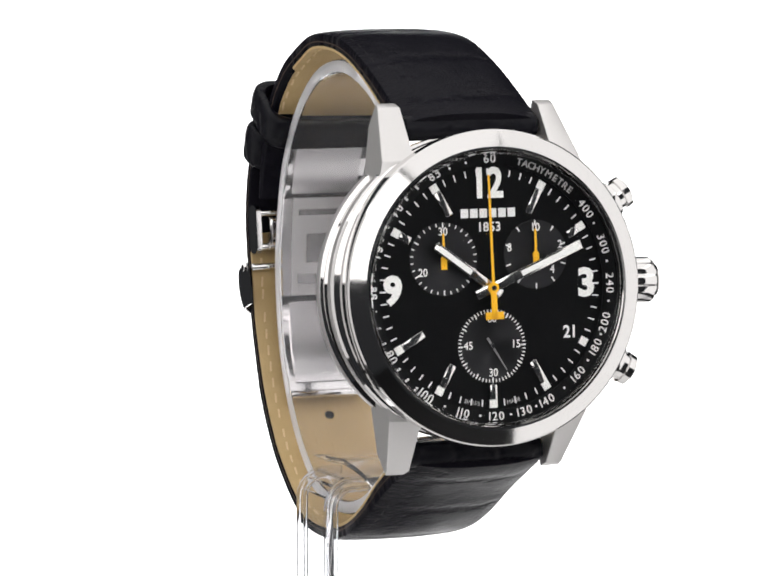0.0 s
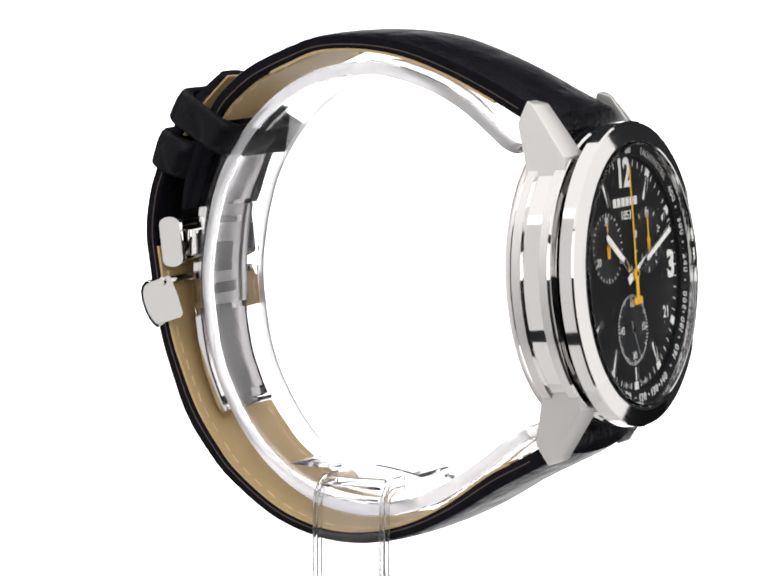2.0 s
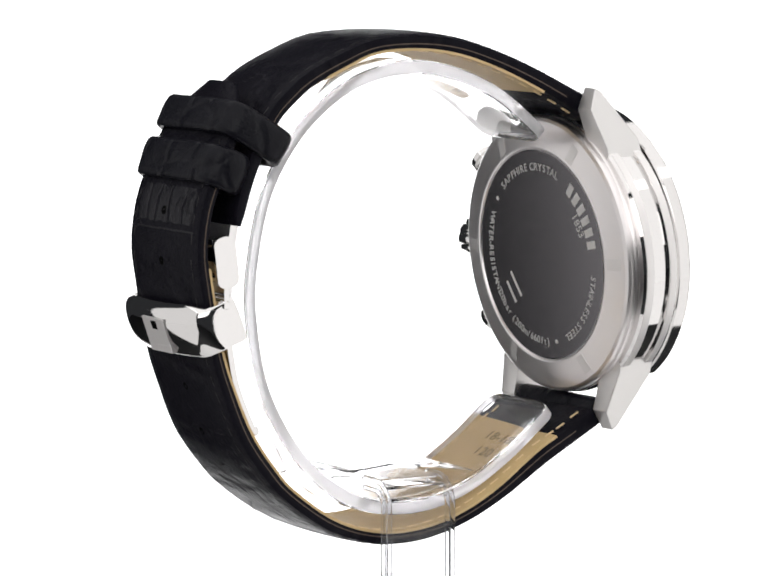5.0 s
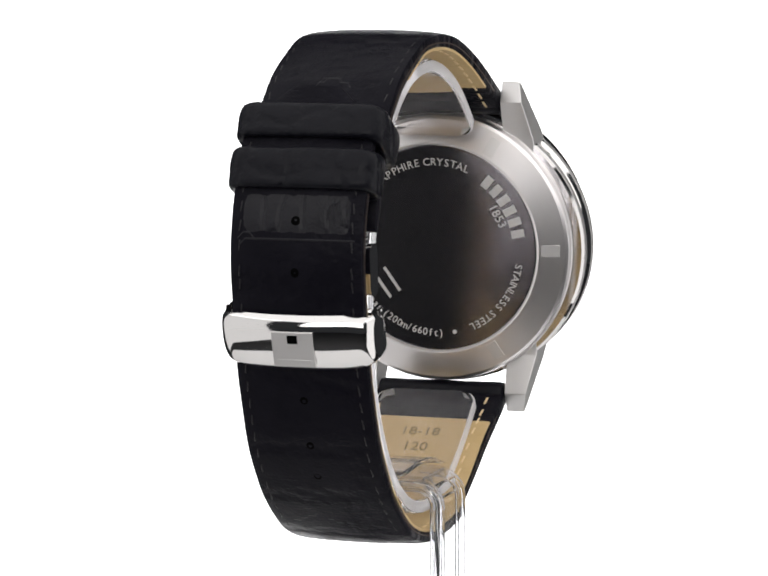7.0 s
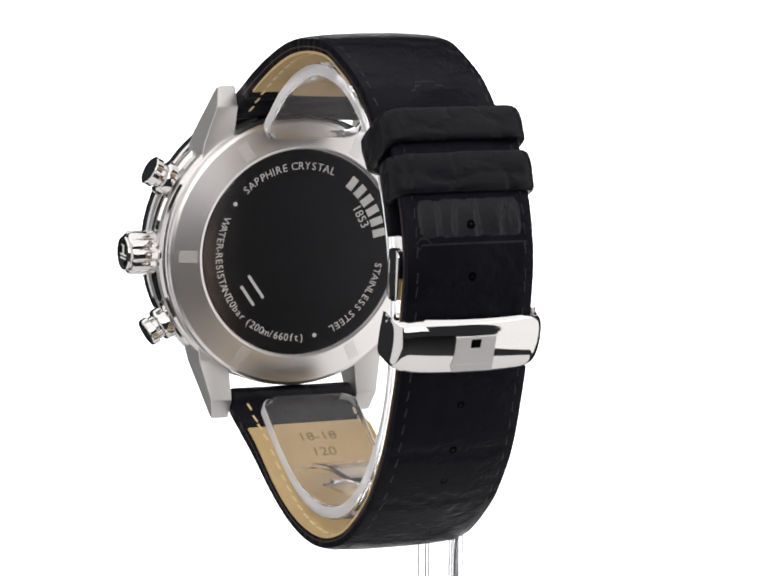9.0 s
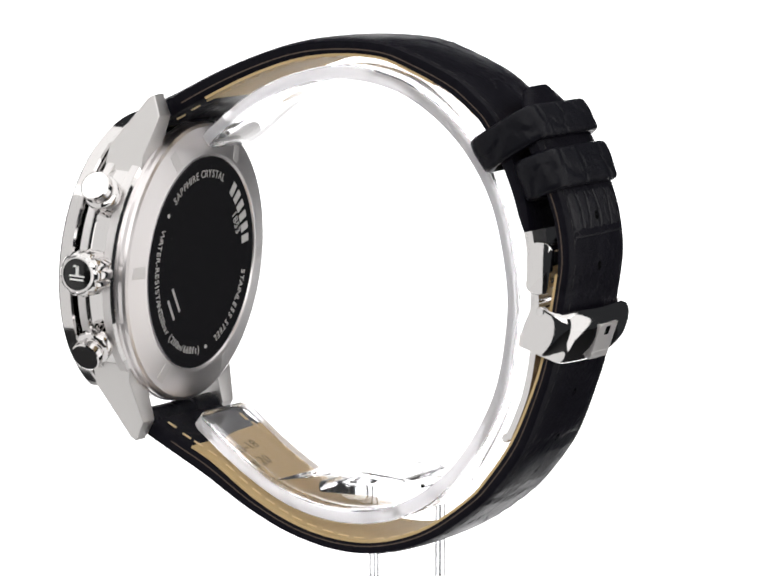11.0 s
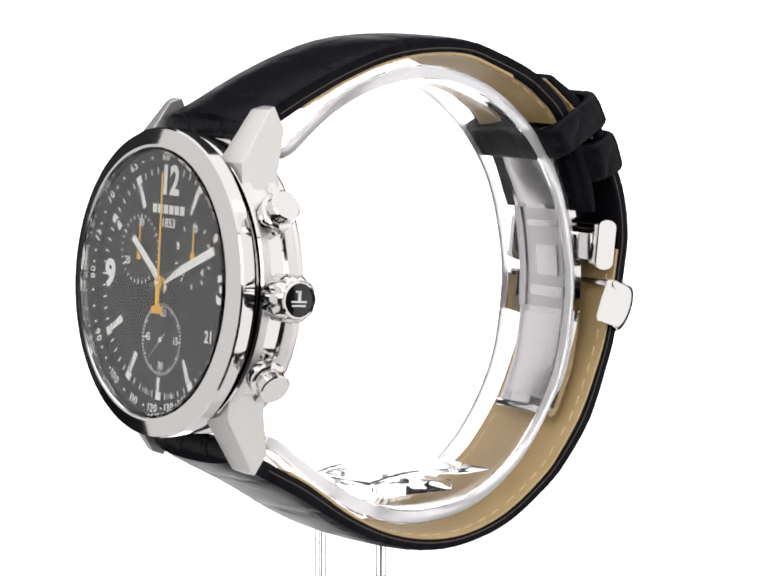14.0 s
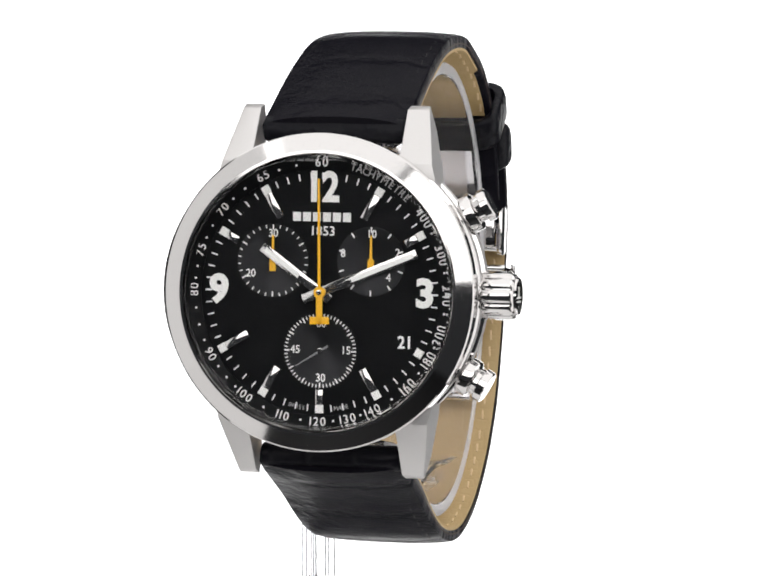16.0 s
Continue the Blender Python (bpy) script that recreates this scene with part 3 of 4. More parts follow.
# tachymetre scale on the flange
flange = part("tachymetre_ring", lathe([(16.3, 0.55), (16.4, 0.6), (18.05, 1.05), (18.05, 0.5), (16.3, 0.45), (16.3, 0.55)], 128), DIAL, dial, "black tachymetre ring with white print", smooth=20)
for v in (60, 65, 70, 75, 80, 90, 100, 110, 120, 130, 140, 160, 180, 200, 240, 300, 400):
    a = 6 * 3600.0 / v % 360
    ring_text(str(v), 17.12, a, 1.62, PRINT, flange, 0.88, "speed_figure", inward=100 < a < 260, thick=0.06)
ring_text("TACHYMETRE", 17.1, 28.5, 1.36, PRINT_GREY, flange, 0.88, "scale_name", thick=0.06, spacing=1.08)
part("scale_dots", join([polar_box(16.92, 17.18, 0.13, 6 * 3600.0 / v % 360, 0.8, 0.93) for v in (62, 63.5, 67, 68.5, 72, 73.5, 77, 78.5, 82.5, 85, 87.5, 92.5, 95, 97.5, 105, 115, 125, 135, 150, 170, 190, 220, 270, 350)]), PRINT, flange)


def subdial(cx, cy, r, ticks, major, figures):
    sd = part("subdial", lathe([(0, 0.02), (r - 0.15, 0.02), (r - 0.05, 0.05), (r, 0.03), (r, -0.1), (0, -0.1)], 64), SUBDIAL, dial, "black sunken sub-dial with white ticks", Matrix.Translation((cx * MM, cy * MM, 0)))
    tk = [polar_box(r - (0.75 if k % major == 0 else 0.5), r - 0.05, 0.075 if k % major else 0.1, 360.0 * k / ticks, 0.05, 0.065) for k in range(ticks)]
    part("tick_ring", join(tk), PRINT, sd)
    for txt, x, y in figures:
        text_part(txt, x, y, 1.5, PRINT, sd, 0.06, "figure", bold=0.02, wide=0.9)
    return sd


sub_l = subdial(-6.65, 4.05, 4.85, 30, 5, (("30", 0, 3.6), ("20", -3.0, -1.75)))
sub_r = subdial(6.7, 4.2, 4.6, 10, 1, (("10", 0.05, 3.6), ("8", -3.8, 1.0), ("4", 2.4, -2.1), ("2", 3.6, 1.2), ("6", -2.2, -2.4)))
sub_b = subdial(0.0, -7.75, 4.95, 60, 5, (("45", -3.4, 0.1), ("15", 3.5, 0.1), ("30", 0.1, -3.6), ("60", 0.1, 3.6)))


def hand(parent, name, cx, cy, angle, r0, r1, half0, half1, z, th, mat, label, bevel=0.03):
    return part(name, polar_box(r0, r1, half0, 0, z, z + th, bevel, half1), mat, parent, label, (CM if parent is watch else Matrix()) @ Matrix.Translation((cx * MM, cy * MM, 0)) @ pose(0, 0, 0, 0, 0, -angle))


hh = hand(watch, "hour_hand", 0, 0, 306.3, -1.6, 9.9, 0.62, 0.62, 0.55, 0.14, MARKER, "polished steel hour hand with white inlay")
part("inlay", polar_box(3.6, 9.4, 0.36, 0, 0.69, 0.73), LUME, hh)
mh = hand(watch, "minute_hand", 0, 0, 67.6, -2.5, 14.1, 0.62, 0.62, 0.80, 0.14, MARKER, "polished steel minute hand with white inlay")
part("inlay", polar_box(4.6, 13.6, 0.34, 0, 0.94, 0.98), LUME, mh)
ch = hand(watch, "chronograph_hand", 0, 0, 358.8, -4.1, 15.0, 0.22, 0.14, 1.08, 0.1, ORANGE, "slim orange chronograph seconds hand")
part("counterweight", join([polar_box(-4.2, -0.3, 0.42, 0, 1.06, 1.2, 0.03), polar_box(-4.2, -3.2, 1.3, 0, 1.06, 1.2, 0.03), lathe([(0, 1.24), (0.75, 1.22), (0.8, 1.0), (0, 1.0)], 32)]), ORANGE, ch)
part("hand_pin", lathe([(0, 1.36), (0.35, 1.34), (0.4, 0.3), (0, 0.3)], 24), MARKER, watch, "steel hand pin", CM)
for cx, cy, tip in ((-6.65, 4.05, 3.4), (6.7, 4.2, 3.4)):
    sh = hand(watch, "counter_hand", cx, cy, 0, -1.2, tip, 0.2, 0.13, 0.16, 0.08, ORANGE, "short orange counter hand")
    part("counterweight", join([polar_box(-1.4, -0.1, 0.42, 0, 0.16, 0.25), lathe([(0, 0.3), (0.42, 0.28), (0.45, 0.1), (0, 0.1)], 24)]), ORANGE, sh)
seconds_hand = hand(watch, "small_seconds_hand", 0.0, -7.75, 148, -1.3, 3.9, 0.16, 0.07, 0.16, 0.07, plain("dark_hand", (0.25, 0.25, 0.26), 0.35, 0.6), "thin dark small seconds hand")
part("hub", lathe([(0, 0.3), (0.38, 0.28), (0.42, 0.1), (0, 0.1)], 24), MARKER, seconds_hand)

# ---- crown and pushers on the case side ----
def side_axis(angle_deg, r, n):
    """A pose whose z axis runs outwards at the angle (counter-clockwise from 3 o'clock), at height n."""
    a = radians(angle_deg)
    z = Vector((math.cos(a), math.sin(a), 0))
    x = Vector((0, 0, 1))
    y = z.cross(x)
    m = Matrix((x, y, z)).transposed().to_4x4()
    return Matrix.Translation((z.x * r * MM, z.y * r * MM, n * MM)) @ m


def fluted(r, z0, z1, teeth=10):
    bm = bmesh.new()
    rings = []
    N = teeth * 8
    for z, k in ((z0, 0.80), (z0 + 0.25, 0.94), (z0 + 0.6, 1.0), (z1 - 0.7, 1.0), (z1 - 0.15, 0.88), (z1, 0.78)):
        ring = []
        for i in range(N):
            a = 2 * math.pi * i / N
            c = 0.5 + 0.5 * math.cos(teeth * a)
            f = 1.0 - 0.11 * (1 - min(1.0, c * 2.2)) if k >= 0.9 else 1.0 - 0.03 * (1 - min(1.0, c * 2.2))
            ring.append(bm.verts.new((r * k * f * math.cos(a) * MM, r * k * f * math.sin(a) * MM, z * MM)))
        rings.append(ring)
    for p, q in zip(rings, rings[1:]):
        for j in range(N):
            bm.faces.new((p[j], p[(j + 1) % N], q[(j + 1) % N], q[j]))
    bm.faces.new(rings[0][::-1])
    bm.faces.new(rings[-1])
    return bm


crown = part("crown", fluted(3.25, 20.9, 25.6), STEEL, case, "fluted polished steel crown", side_axis(0, 0, -3.7), 50)
part("crown_cap", lathe([(0, 25.75), (2.15, 25.75), (2.3, 25.65), (2.3, 25.4), (0, 25.4)], 48), plain("black_enamel", (0.006, 0.006, 0.006), 0.12), crown, "black enamel crown cap")
part("rim", lathe([(2.25, 25.85), (2.45, 25.88), (2.6, 25.6), (2.3, 25.5), (2.25, 25.85)], 48), STEEL, crown, "polished rim")
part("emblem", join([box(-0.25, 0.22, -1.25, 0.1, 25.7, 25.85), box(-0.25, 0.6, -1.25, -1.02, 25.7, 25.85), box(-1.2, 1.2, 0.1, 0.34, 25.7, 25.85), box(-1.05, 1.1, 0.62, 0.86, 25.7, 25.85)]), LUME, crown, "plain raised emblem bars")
part("crown_tube", lathe([(0, 19.0), (2.2, 19.0), (2.2, 21.2), (0, 21.2)], 40), SATIN, crown)
for a in (29.2, -29.2):
    pu = part("pusher", lathe([(0, 25.1), (2.0, 25.1), (2.2, 24.95), (2.25, 24.0), (1.95, 23.85), (1.9, 23.2), (2.2, 23.1), (2.5, 22.9), (2.6, 22.6), (2.6, 21.6), (2.3, 21.3), (1.5, 21.1), (1.5, 19.0), (0, 19.0)], 48), STEEL, case, "round polished chronograph pusher", side_axis(a, 0, -3.45), 30)
# satin bands along the case flanks, above and below the polished groove
for z0, z1 in ((-2.3, -1.15), (-6.35, -5.1)):
    for a0, a1 in ((-48, 48), (132, 228)):
        band = lathe([(20.36, z0), (20.42, z0 + 0.05), (20.42, z1 - 0.05), (20.36, z1), (20.2, z1), (20.2, z0), (20.36, z0)], 64, a0, a1)
        band.transform(FLANK)
        part("satin_band", band, SATIN, case, smooth=20)

# ---- case back ----
BM_ = CM @ pose(0, 0, 0, 0, 180, 0) @ Matrix.Translation((0, 0, 0.25 * MM))
back = part("case_back", lathe([(0, 8.75), (15.2, 8.75), (15.5, 8.8), (15.6, 9.0), (15.9, 9.05), (19.7, 8.2), (20.15, 7.95), (20.3, 7.5), (20.3, 6.9), (20.45, 6.7), (20.5, 6.2), (20.5, 5.5), (0, 5.5)], 160), BACKRING, watch, "brushed steel case back", BM_, 10)
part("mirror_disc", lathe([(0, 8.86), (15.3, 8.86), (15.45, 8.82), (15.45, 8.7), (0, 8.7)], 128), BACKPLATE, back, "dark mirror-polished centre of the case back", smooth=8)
for k in range(6):
    nb = box(-0.85, 0.85, -1.35, 1.35, -0.3, 0.05, 0.03, 1)
    nb.transform(Matrix.Rotation(radians(-90 - 60 * k), 4, "Z") @ Matrix.Translation((0, 17.6 * MM, 8.66 * MM)) @ Matrix.Rotation(radians(-12.6), 4, "X"))
    part("wrench_notch", nb, SATIN, back)
ETCH = plain("etched_grey", (0.62, 0.61, 0.60), 0.5, 0.3)
ring_text("SAPPHIRE CRYSTAL", 12.9, -10, 1.6, ETCH, back, 8.88, "engraving", spacing=1.08)
ring_text("WATER-RESISTANT", 12.9, 267, 1.55, ETCH, back, 8.88, "engraving", inward=True, spacing=0.95)
ring_text("20bar (200m/660ft)", 12.9, 208, 1.55, ETCH, back, 8.88, "engraving", inward=True, spacing=0.9)
ring_text("STAINLESS STEEL", 12.9, 128, 1.55, ETCH, back, 8.88, "engraving")
for a in (-54, 168):
    dot = lathe([(0, 8.9), (0.32, 8.9), (0.32, 8.86), (0, 8.86)], 16)
    dot.transform(Matrix.Translation((12.9 * MM * math.sin(radians(a)), 12.9 * MM * math.cos(radians(a)), 0)))
    part("dot", dot, ETCH, back)
text_part("1853", 9.6, 5.0, 1.9, ETCH, back, 8.88, "engraving", rot=-62)
for k in range(6):
    part("mark_bar", polar_box(11.9, 13.9, 0.58, 39 + 8.0 * k, 8.87, 8.9), ETCH, back)
for k, (x, y, ln) in enumerate(((-6.9, -4.9, 4.2), (-8.2, -6.2, 3.6))):
    b_ = box(-ln / 2, ln / 2, -0.22, 0.22, 8.87, 8.9)
    b_.transform(Matrix.Translation((x * MM, y * MM, 0)) @ Matrix.Rotation(radians(-55), 4, "Z"))
    part("serial_bar", b_, ETCH, back)


# ---- strap details ----
def along(lengths, path, fr, s):
    i = int(np.clip(np.searchsorted(lengths, s), 1, len(path) - 1))
    return fr[i]


def dashes(path, fr, lengths, s0, s1, pitch, dash, offset, side, width, inner, parent, mat, name, label):
    bms = []
    s = s0
    while s < s1:
        a, t, nrm = along(lengths, path, fr, s)
        for sx in side:
            h = (-a[2] / 2 - 0.08) if inner else a[2] / 2 - 0.03 + (0.35 + 0.5 * math.exp(-s / 16.0)) * (1 - (offset / 9.7) ** 2.6)
            y, z = a[0] + nrm[0] * h, a[1] + nrm[1] * h
            b = box(-width / 2, width / 2, -dash / 2, dash / 2, -0.12, 0.1, 0.05, 1)
            ang = math.atan2(t[1], t[0])
            b.transform(Matrix.Translation(((mid_x(a[0]) + sx * offset) * MM, y * MM, z * MM)) @ pose(0, 0, 0, math.degrees(ang), 0, 0) @ pose(0, 0, 0, 0, 0, sx * 6))
            bms.append(b)
        s += pitch
    return part(name, join(bms), mat, parent, label)


dashes(SP, SF, SL, 3, SL[-1] - 15, 2.7, 1.5, 8.3, (-1, 1), 0.2, False, short_strap, THREAD, "stitching", "black edge stitching")
dashes(SP, SF, SL, 3, SL[-1] - 15, 2.7, 1.5, 8.0, (-1, 1), 0.3, True, short_strap, THREAD_TAN, "lining_stitching", "pale lining stitches")
dashes(LP, LF, LL, 3, LL[-1] - 8, 2.7, 1.5, 7.9, (-1, 1), 0.2, False, long_strap, THREAD, "stitching", "black edge stitching")
dashes(LP, LF, LL, 3, LL[-1] - 26, 2.7, 1.5, 7.8, (-1, 1), 0.3, True, long_strap, THREAD_TAN, "lining_stitching", "pale lining stitches")

# solid black plugs; their colour is the shade inside the punched holes
for hy, hz in ((33.9, 4.2), (34.4, -2.5), (30.6, -20.5), (28.3, -26.4), (25.5, -32.0)):
    i = int(np.argmin([np.hypot(a[0] - hy, a[1] - hz) for a in LP]))
    a, t, nrm = LF[i]
    up = a[2] / 2 + (0.52 if hz > 0 else 0.42)
    hl = lathe([(0.0, up + 0.0), (0.5, up + 0.02), (0.68, up - 0.02), (0.7, up - 0.4), (0.7, -a[2] / 2 - 0.08), (0, -a[2] / 2 - 0.08)], 20)
    ang = math.degrees(math.atan2(nrm[1], nrm[0]))
    hl.transform(Matrix.Translation((mid_x(a[0]) * MM, a[0] * MM, a[1] * MM)) @ pose(0, 0, 0, ang - 90, 0, 0))
    part("strap_hole", hl, RECESS_SHADE, long_strap, "black plug coloured as the shade in a punched hole")

# figures stamped into the lining near the lugs


def lining_text(body, s, size):
    a, t, nrm = along(LL, LP, LF, s)
    h = -a[2] / 2 - 0.07
    me = text_mesh(body, size, 0.02)
    up = Vector((0, -t[0], -t[1]))
    inn = Vector((0, -nrm[0], -nrm[1]))
    xx = up.cross(inn)
    m = Matrix((xx, up, inn)).transposed().to_4x4()
    me.transform(Matrix.Translation((mid_x(a[0]) * MM, (a[0] + nrm[0] * h) * MM, (a[1] + nrm[1] * h) * MM)) @ m)
    me.materials.clear()
    me.materials.append(plain("stamped_ink", (0.22, 0.16, 0.06), 0.6))
    part("stamp", me, None, long_strap)


lining_text("18-18", 12.0, 2.6)
lining_text("120", 15.2, 2.6)

# ---- clasp ----
def cross_rod(y, z, half, r, name, parent, mat=STEEL):
    b = lathe([(0, -half), (r * 0.8, -half), (r, -half + 0.15), (r, half - 0.15), (r * 0.8, half), (0, half)], 20)
    b.transform(Matrix.Translation((mid_x(y) * MM, y * MM, z * MM)) @ pose(0, 0, 0, 0, 90, 0))
    return part(name, b, mat, parent)


cross_rod(23.4, -26.6, 6.0, 0.62, "end_pin", clasp)
cross_rod(30.9, -8.1, 9.6, 0.55, "hinge_pin", clasp)
cross_rod(29.7, -5.0, 9.2, 0.5, "hinge_pin", clasp)
cross_rod(30.3, 0.0, 9.2, 0.5, "hinge_pin", clasp)


def link_plate(x):
    y0, z0, y1, z1 = 30.35, 0.1, 29.75, -5.0
    d = np.array([y1 - y0, z1 - z0])
    L = np.linalg.norm(d)
    pts = []
    for k in range(9):
        a = math.pi * k / 8
        pts.append((1.7 * math.cos(a), L / 2 + 1.05 * math.sin(a)))
    for k in range(9):
        a = math.pi + math.pi * k / 8
        pts.append((1.7 * math.cos(a), -L / 2 + 1.05 * math.sin(a)))
    b = prism(pts, -0.4, 0.4, 0.12)
    ang = math.atan2(d[1], d[0])
    q = Matrix(((0, 0, 1, x * MM), (-math.sin(ang), math.cos(ang), 0, (y0 + y1) / 2 * MM), (math.cos(ang), math.sin(ang), 0, (z0 + z1) / 2 * MM), (0, 0, 0, 1)))
    b.transform(q)
    return b


for sx in (-1, 1):
    part("link_plate", link_plate(2.4 + sx * 9.2), STEEL, clasp, "polished side link")
part("hinge_block", box(2.8 - 8.2, 2.8 + 8.2, 27.6, 29.6, -4.6, -0.6, 0.4), STEEL, clasp)


def blade_piece(i0, i1, x0, x1, h0, h1, name, mat=STEEL):
    return part(name, sweep(bf_[i0:i1], lambda i: [(x0, h0), (x1, h0), (x1, h1), (x0, h1)]), mat, clasp, smooth=25)


NB = len(bf_)
blade_piece(int(NB * 0.62), NB - 2, -5.0, 5.0, -0.75, -0.4, "lower_leaf", LEAF)
blade_piece(1, int(NB * 0.25), -5.0, 5.0, -0.75, -0.4, "upper_leaf", LEAF)
for sx in (-1, 1):
    blade_piece(int(NB * 0.24), int(NB * 0.63), sx * 5.3 - 0.7, sx * 5.3 + 0.7, -0.8, -0.4, "rail", LEAF)
blade_piece(int(NB * 0.29), int(NB * 0.34), -3.6, 3.6, -0.7, -0.4, "latch", LEAF)
blade_piece(int(NB * 0.38), int(NB * 0.49), -2.2, 2.2, -0.7, -0.4, "latch", LEAF)
blade_piece(int(NB * 0.53), int(NB * 0.58), -3.6, 3.6, -0.7, -0.4, "latch", LEAF)
blade_piece(int(NB * 0.24), int(NB * 0.63), -4.5, 4.5, -0.5, -0.4, "recess", metal("shaded_steel", (0.72, 0.71, 0.70), 0.35))

# emblem on the buckle: a raised plain square
def on_buckle(x0, x1, s0, s1, h0, h1):
    b = box(x0, x1, s0, s1, h0, h1, 0.04, 1)
    m = Matrix(((1, 0, 0, mid_x(33.5) * MM), (0, BD[0], BO[0], 34.5 * MM), (0, BD[1], BO[1], -12.4 * MM), (0, 0, 0, 1)))
    b.transform(m)
    return b


em = part("emblem", on_buckle(-2.9, 2.9, -2.7, 2.4, 0.4, 1.2), SATIN, buckle, "raised plain square emblem")
# black block just proud of the emblem, in place of a cut notch
part("notch", on_buckle(-0.75, 0.75, 0.7, 2.0, 1.0, 1.215), RECESS_SHADE, em)
part("bar", on_buckle(-2.5, 2.5, -2.4, -1.6, 1.0, 1.23), SATIN, em)
for sx in (-1, 1):
    b = lathe([(0, 0.15), (0.5, 0.12), (0.6, 0), (0, 0)], 16)
    b.transform(Matrix.Translation(((mid_x(31) + sx * 10.9) * MM, 30.9 * MM, -8.1 * MM)) @ pose(0, 0, 0, 0, 90 * sx, 0))
    part("rivet", b, STEEL, buckle)

# rolled strap ends round the spring bars
for y, z, own in ((-30.0, 16.4, short_strap), (-32.2, -27.3, long_strap)):
    b = lathe([(0, -9.75), (1.2, -9.75), (1.65, -9.5), (1.75, -9.0), (1.72, -3.0), (1.78, 0.0), (1.72, 4.0), (1.75, 9.0), (1.65, 9.5), (1.2, 9.75), (0, 9.75)], 28)
    b.transform(Matrix.Translation((mid_x(y) * MM, y * MM, z * MM)) @ pose(0, 0, 0, 0, 90, 0))
    part("rolled_end", b, KEEPER, own, "rolled leather end round the spring bar")
# large belly scales of the hide between the keeper and the buckle
def scale_pad(z0, z1, half_w, lift, seed):
    rnd = random.Random(seed)
    i0 = int(np.argmin([np.hypot(a[0] - 33.0, a[1] - z0) for a in LP]))
    i1 = int(np.argmin([np.hypot(a[0] - 33.0, a[1] - z1) for a in LP]))
    i0, i1 = min(i0, i1), max(i0, i1) + 1
    n = i1 - i0
    ridge = [rnd.uniform(-0.014, 0.014) for _ in range(25)]

    def sec(i):
        e = min(i, n - 1 - i)
        k = lift * min(1.0, 0.15 + 0.45 * e)
        w = half_w * (0.97 if e == 0 else 1.0)
        th = LP[i0 + i][2] + 0.15
        pts = []
        for j in range(25):
            x = w * (j / 12 - 1)
            top = th / 2 + 0.36 * (1 - abs(x / 9.3) ** 2.6)
            edge = min(1.0, (w - abs(x)) / 0.5)
            pts.append((x, top + k * edge - 0.03 + ridge[j] * edge * (0.6 + 0.4 * math.sin(1.3 * i + j))))
        return pts + [(w, th / 2 - 0.4), (-w, th / 2 - 0.4)]

    return part("scale", sweep(LF[i0:i1], sec), SCALE, long_strap, smooth=60)


def crease(path, fr, lengths, s, x0, x1, slant, own, arch=0.0):
    """A low rounded ridge across the strap from x0 to x1, running slantwise along it, bowed by arch."""
    bm = bmesh.new()
    rows_ = []
    for k in range(21):
        f = k / 20
        x = x0 + (x1 - x0) * f
        a, t, nrm = along(lengths, path, fr, s + slant * (f - 0.5) + arch * math.sin(math.pi * f) + 0.12 * math.sin(23 * f))
        top = a[2] / 2 + 0.07 + 0.36 * (1 - abs(x / 9.4) ** 2.6)
        fade = math.sin(math.pi * f) ** 0.5
        ring = []
        for ds, dh in ((-0.32, -0.2), (-0.12, 0.05 * fade), (0.1, 0.06 * fade), (0.34, -0.2)):
            q = a[:2] + t * ds + nrm * (top + dh)
            ring.append(bm.verts.new(((mid_x(a[0]) + x) * MM, q[0] * MM, q[1] * MM)))
        rows_.append(ring)
    for p, q in zip(rows_, rows_[1:]):
        for j in range(4):
            bm.faces.new((p[j], p[(j + 1) % 4], q[(j + 1) % 4], q[j]))
    bm.faces.new(rows_[0])
    bm.faces.new(rows_[-1][::-1])
    return part("crease", bm, SCALE, own, smooth=70)


SCALE = leather("glossy_scale", (0.0046, 0.0044, 0.0070), (0.010, 0.0094, 0.0140), 0.36, (420, 120), 1.0, spec=0.25, crease=(700, 150, 300), folds=1.0)
scale_pad(7.4, 2.0, 7.6, 0.12, 1)
near_hole = float(LL[int(np.argmin([np.hypot(a[0] - 33.3, a[1] - 1.2) for a in LP]))])
crease(LP, LF, LL, near_hole, -8.2, 8.2, 0.2, long_strap, -0.5)
crease(LP, LF, LL, near_hole - 0.7, -7.6, 7.9, -0.3, long_strap, 0.35)
low = float(LL[int(np.argmin([np.hypot(a[0] - 16.0, a[1] + 38.5) for a in LP]))])
crease(LP, LF, LL, low, -4.2, 1.2, 3.6, long_strap)
crease(LP, LF, LL, low + 1.5, 2.0, 6.4, -2.6, long_strap)
bow = float(SL[int(np.argmin([np.hypot(a[0] - 19.0, a[1] - 20.2) for a in SP]))])
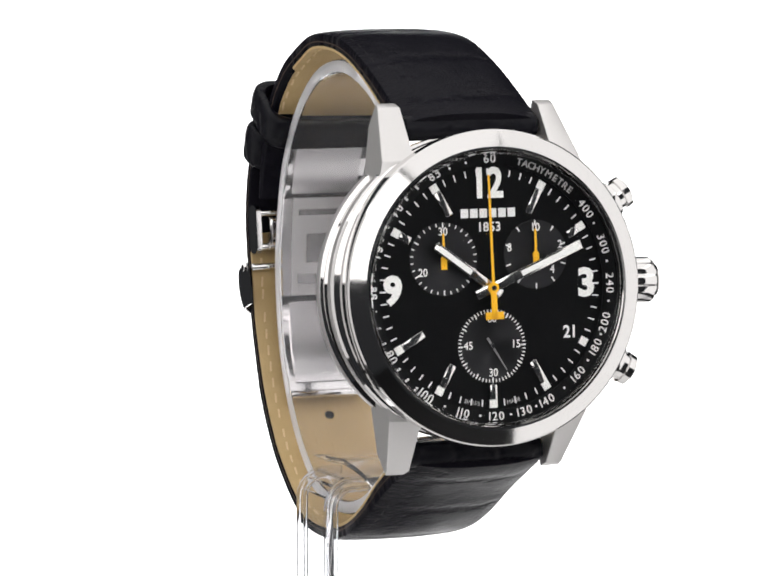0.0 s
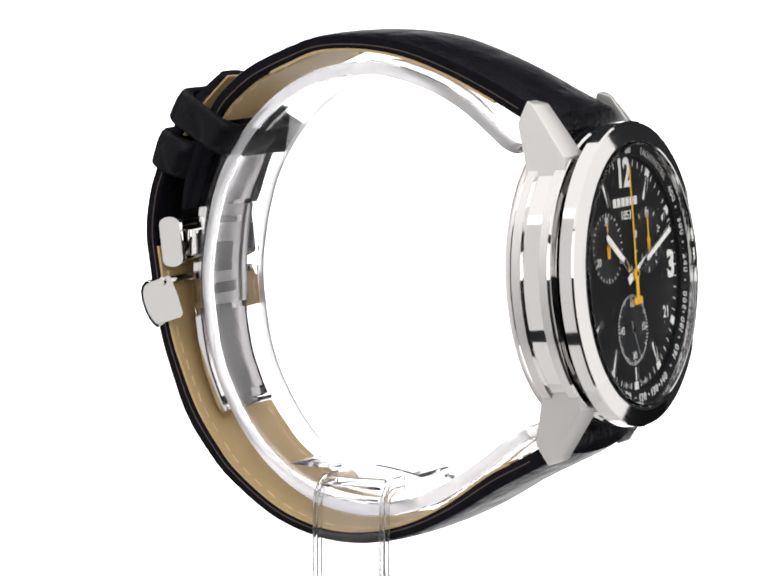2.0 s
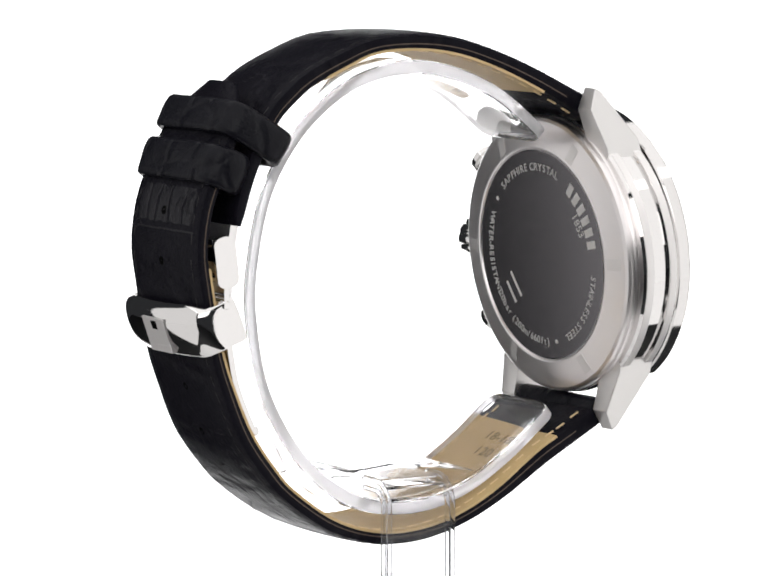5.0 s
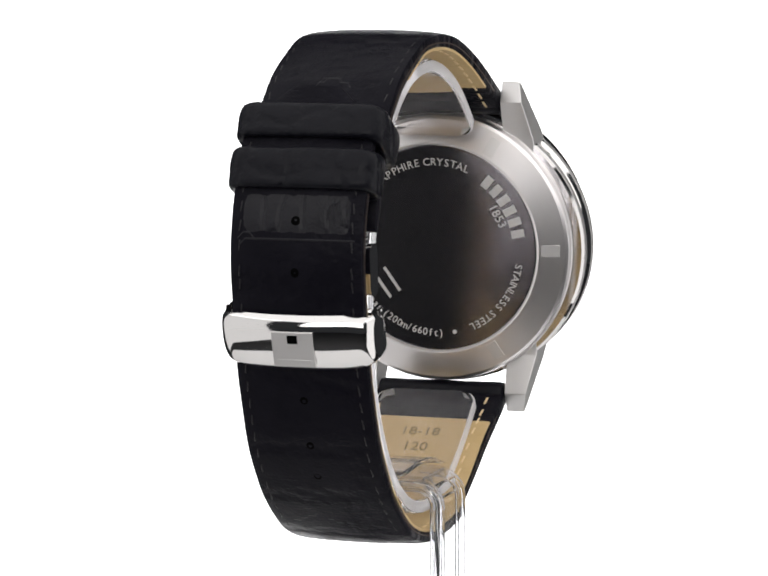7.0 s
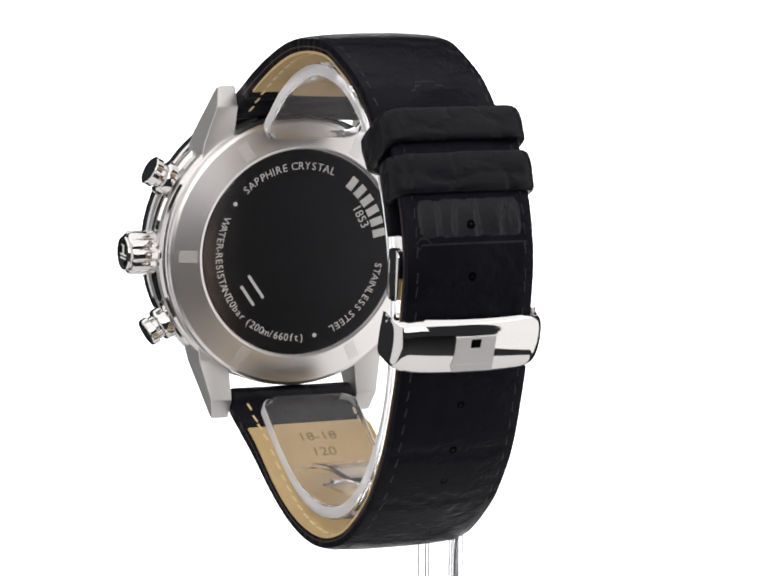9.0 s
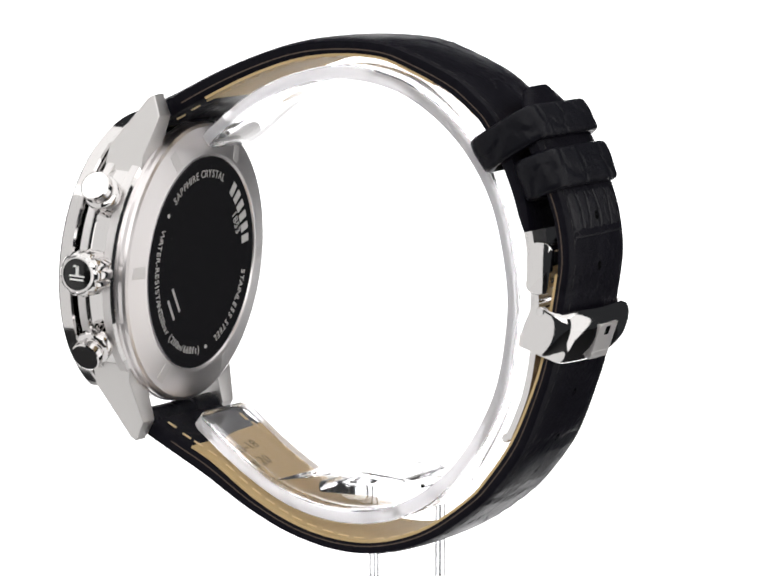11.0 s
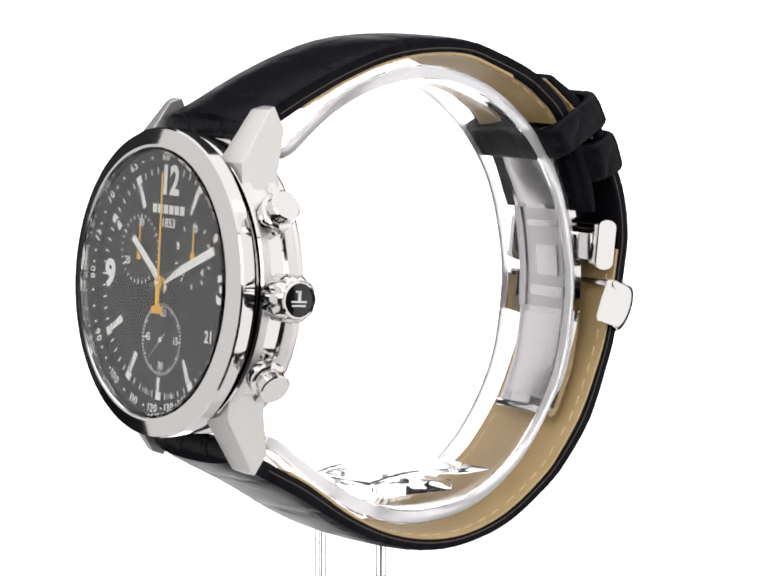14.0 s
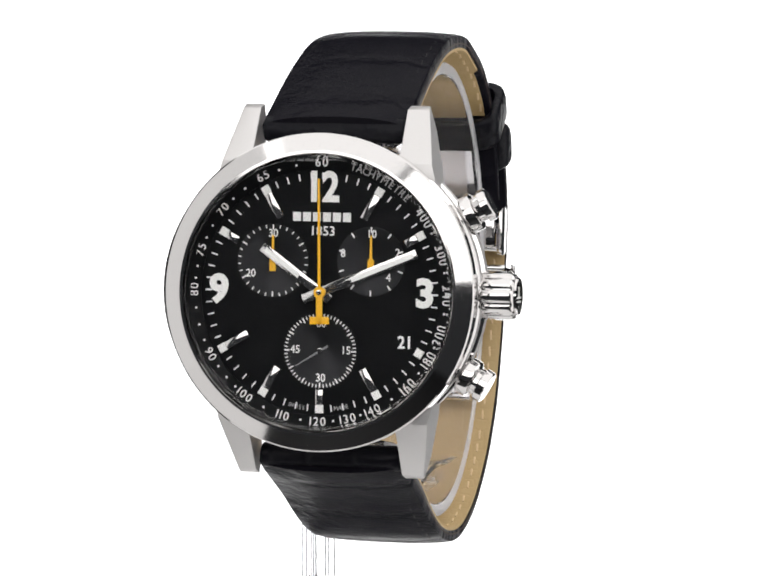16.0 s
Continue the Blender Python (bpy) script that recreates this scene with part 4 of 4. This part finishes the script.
crease(SP, SF, SL, bow, -3.4, 3.0, 0.3, short_strap, -1.9)
crease(SP, SF, SL, bow - 0.9, -1.8, 2.2, -0.4, short_strap, -1.2)

# ---- what moves: watch and stand turn together ----
def motions():
    # seconds, turn in degrees, drift across, along the view and up in mm
    turn = ((0, 22.2, -1.36, 0.07, 0.31), (0.5, 32.1, -1.19, 0.22, 0.32), (1, 42.2, -1.07, 0.31, 0.29), (1.5, 52.2, -0.89, 0.37, 0.25), (2, 62.2, -0.67, 0.41, 0.19),
            (2.5, 72.1, -0.24, 0.47, 0.08), (3, 82.5, -0.15, 0.60, -0.03), (3.5, 92.1, -0.05, 0.68, -0.09), (6, 143.2, -0.05, 0.90, 0.36), (6.5, 152.8, 0.26, 0.75, 0.30),
            (7, 162.9, 0.64, 0.46, 0.16), (7.5, 172.8, 1.06, 0.19, 0.01), (8, 183.2, 1.21, 0.03, -0.08), (8.5, 193.4, 0.61, -0.14, -0.14), (9, 203.6, 0.05, -0.39, -0.21),
            (9.5, 213.6, -0.24, -0.71, -0.27), (10, 222.9, -0.34, -0.84, -0.30), (12.5, 275.4, -0.71, 0.14, -0.20), (13, 285.4, -0.46, 0.02, -0.23), (13.5, 295.7, 0.08, -0.24, -0.28),
            (14, 305.7, 0.44, -0.43, -0.21), (14.5, 316.1, 0.45, -0.71, -0.15), (15, 326.4, 0.28, -0.86, -0.10), (15.5, 336.6, -0.22, -0.76, -0.03), (16, 346.6, -0.81, -0.52, 0.05))
    rows = [(t, pose(x * MM, d * MM, Z0 + u * MM, 0, 0, a)) for t, a, x, d, u in turn]
    walk(watch, rows)
    walk(stand, rows)
    walk(riser, [(t, pose(x * MM, d * MM, Z0, 0, 0, a)) for t, a, x, d, u in turn])
    # the small seconds hand runs on
    walk(seconds_hand, [(t, CM @ Matrix.Translation((0, -7.75 * MM, 0)) @ pose(0, 0, 0, 0, 0, -a)) for t, a in ((0, 148), (2, 156), (5, 178), (8, 194), (11, 210), (14, 226), (16, 238))])


motions()
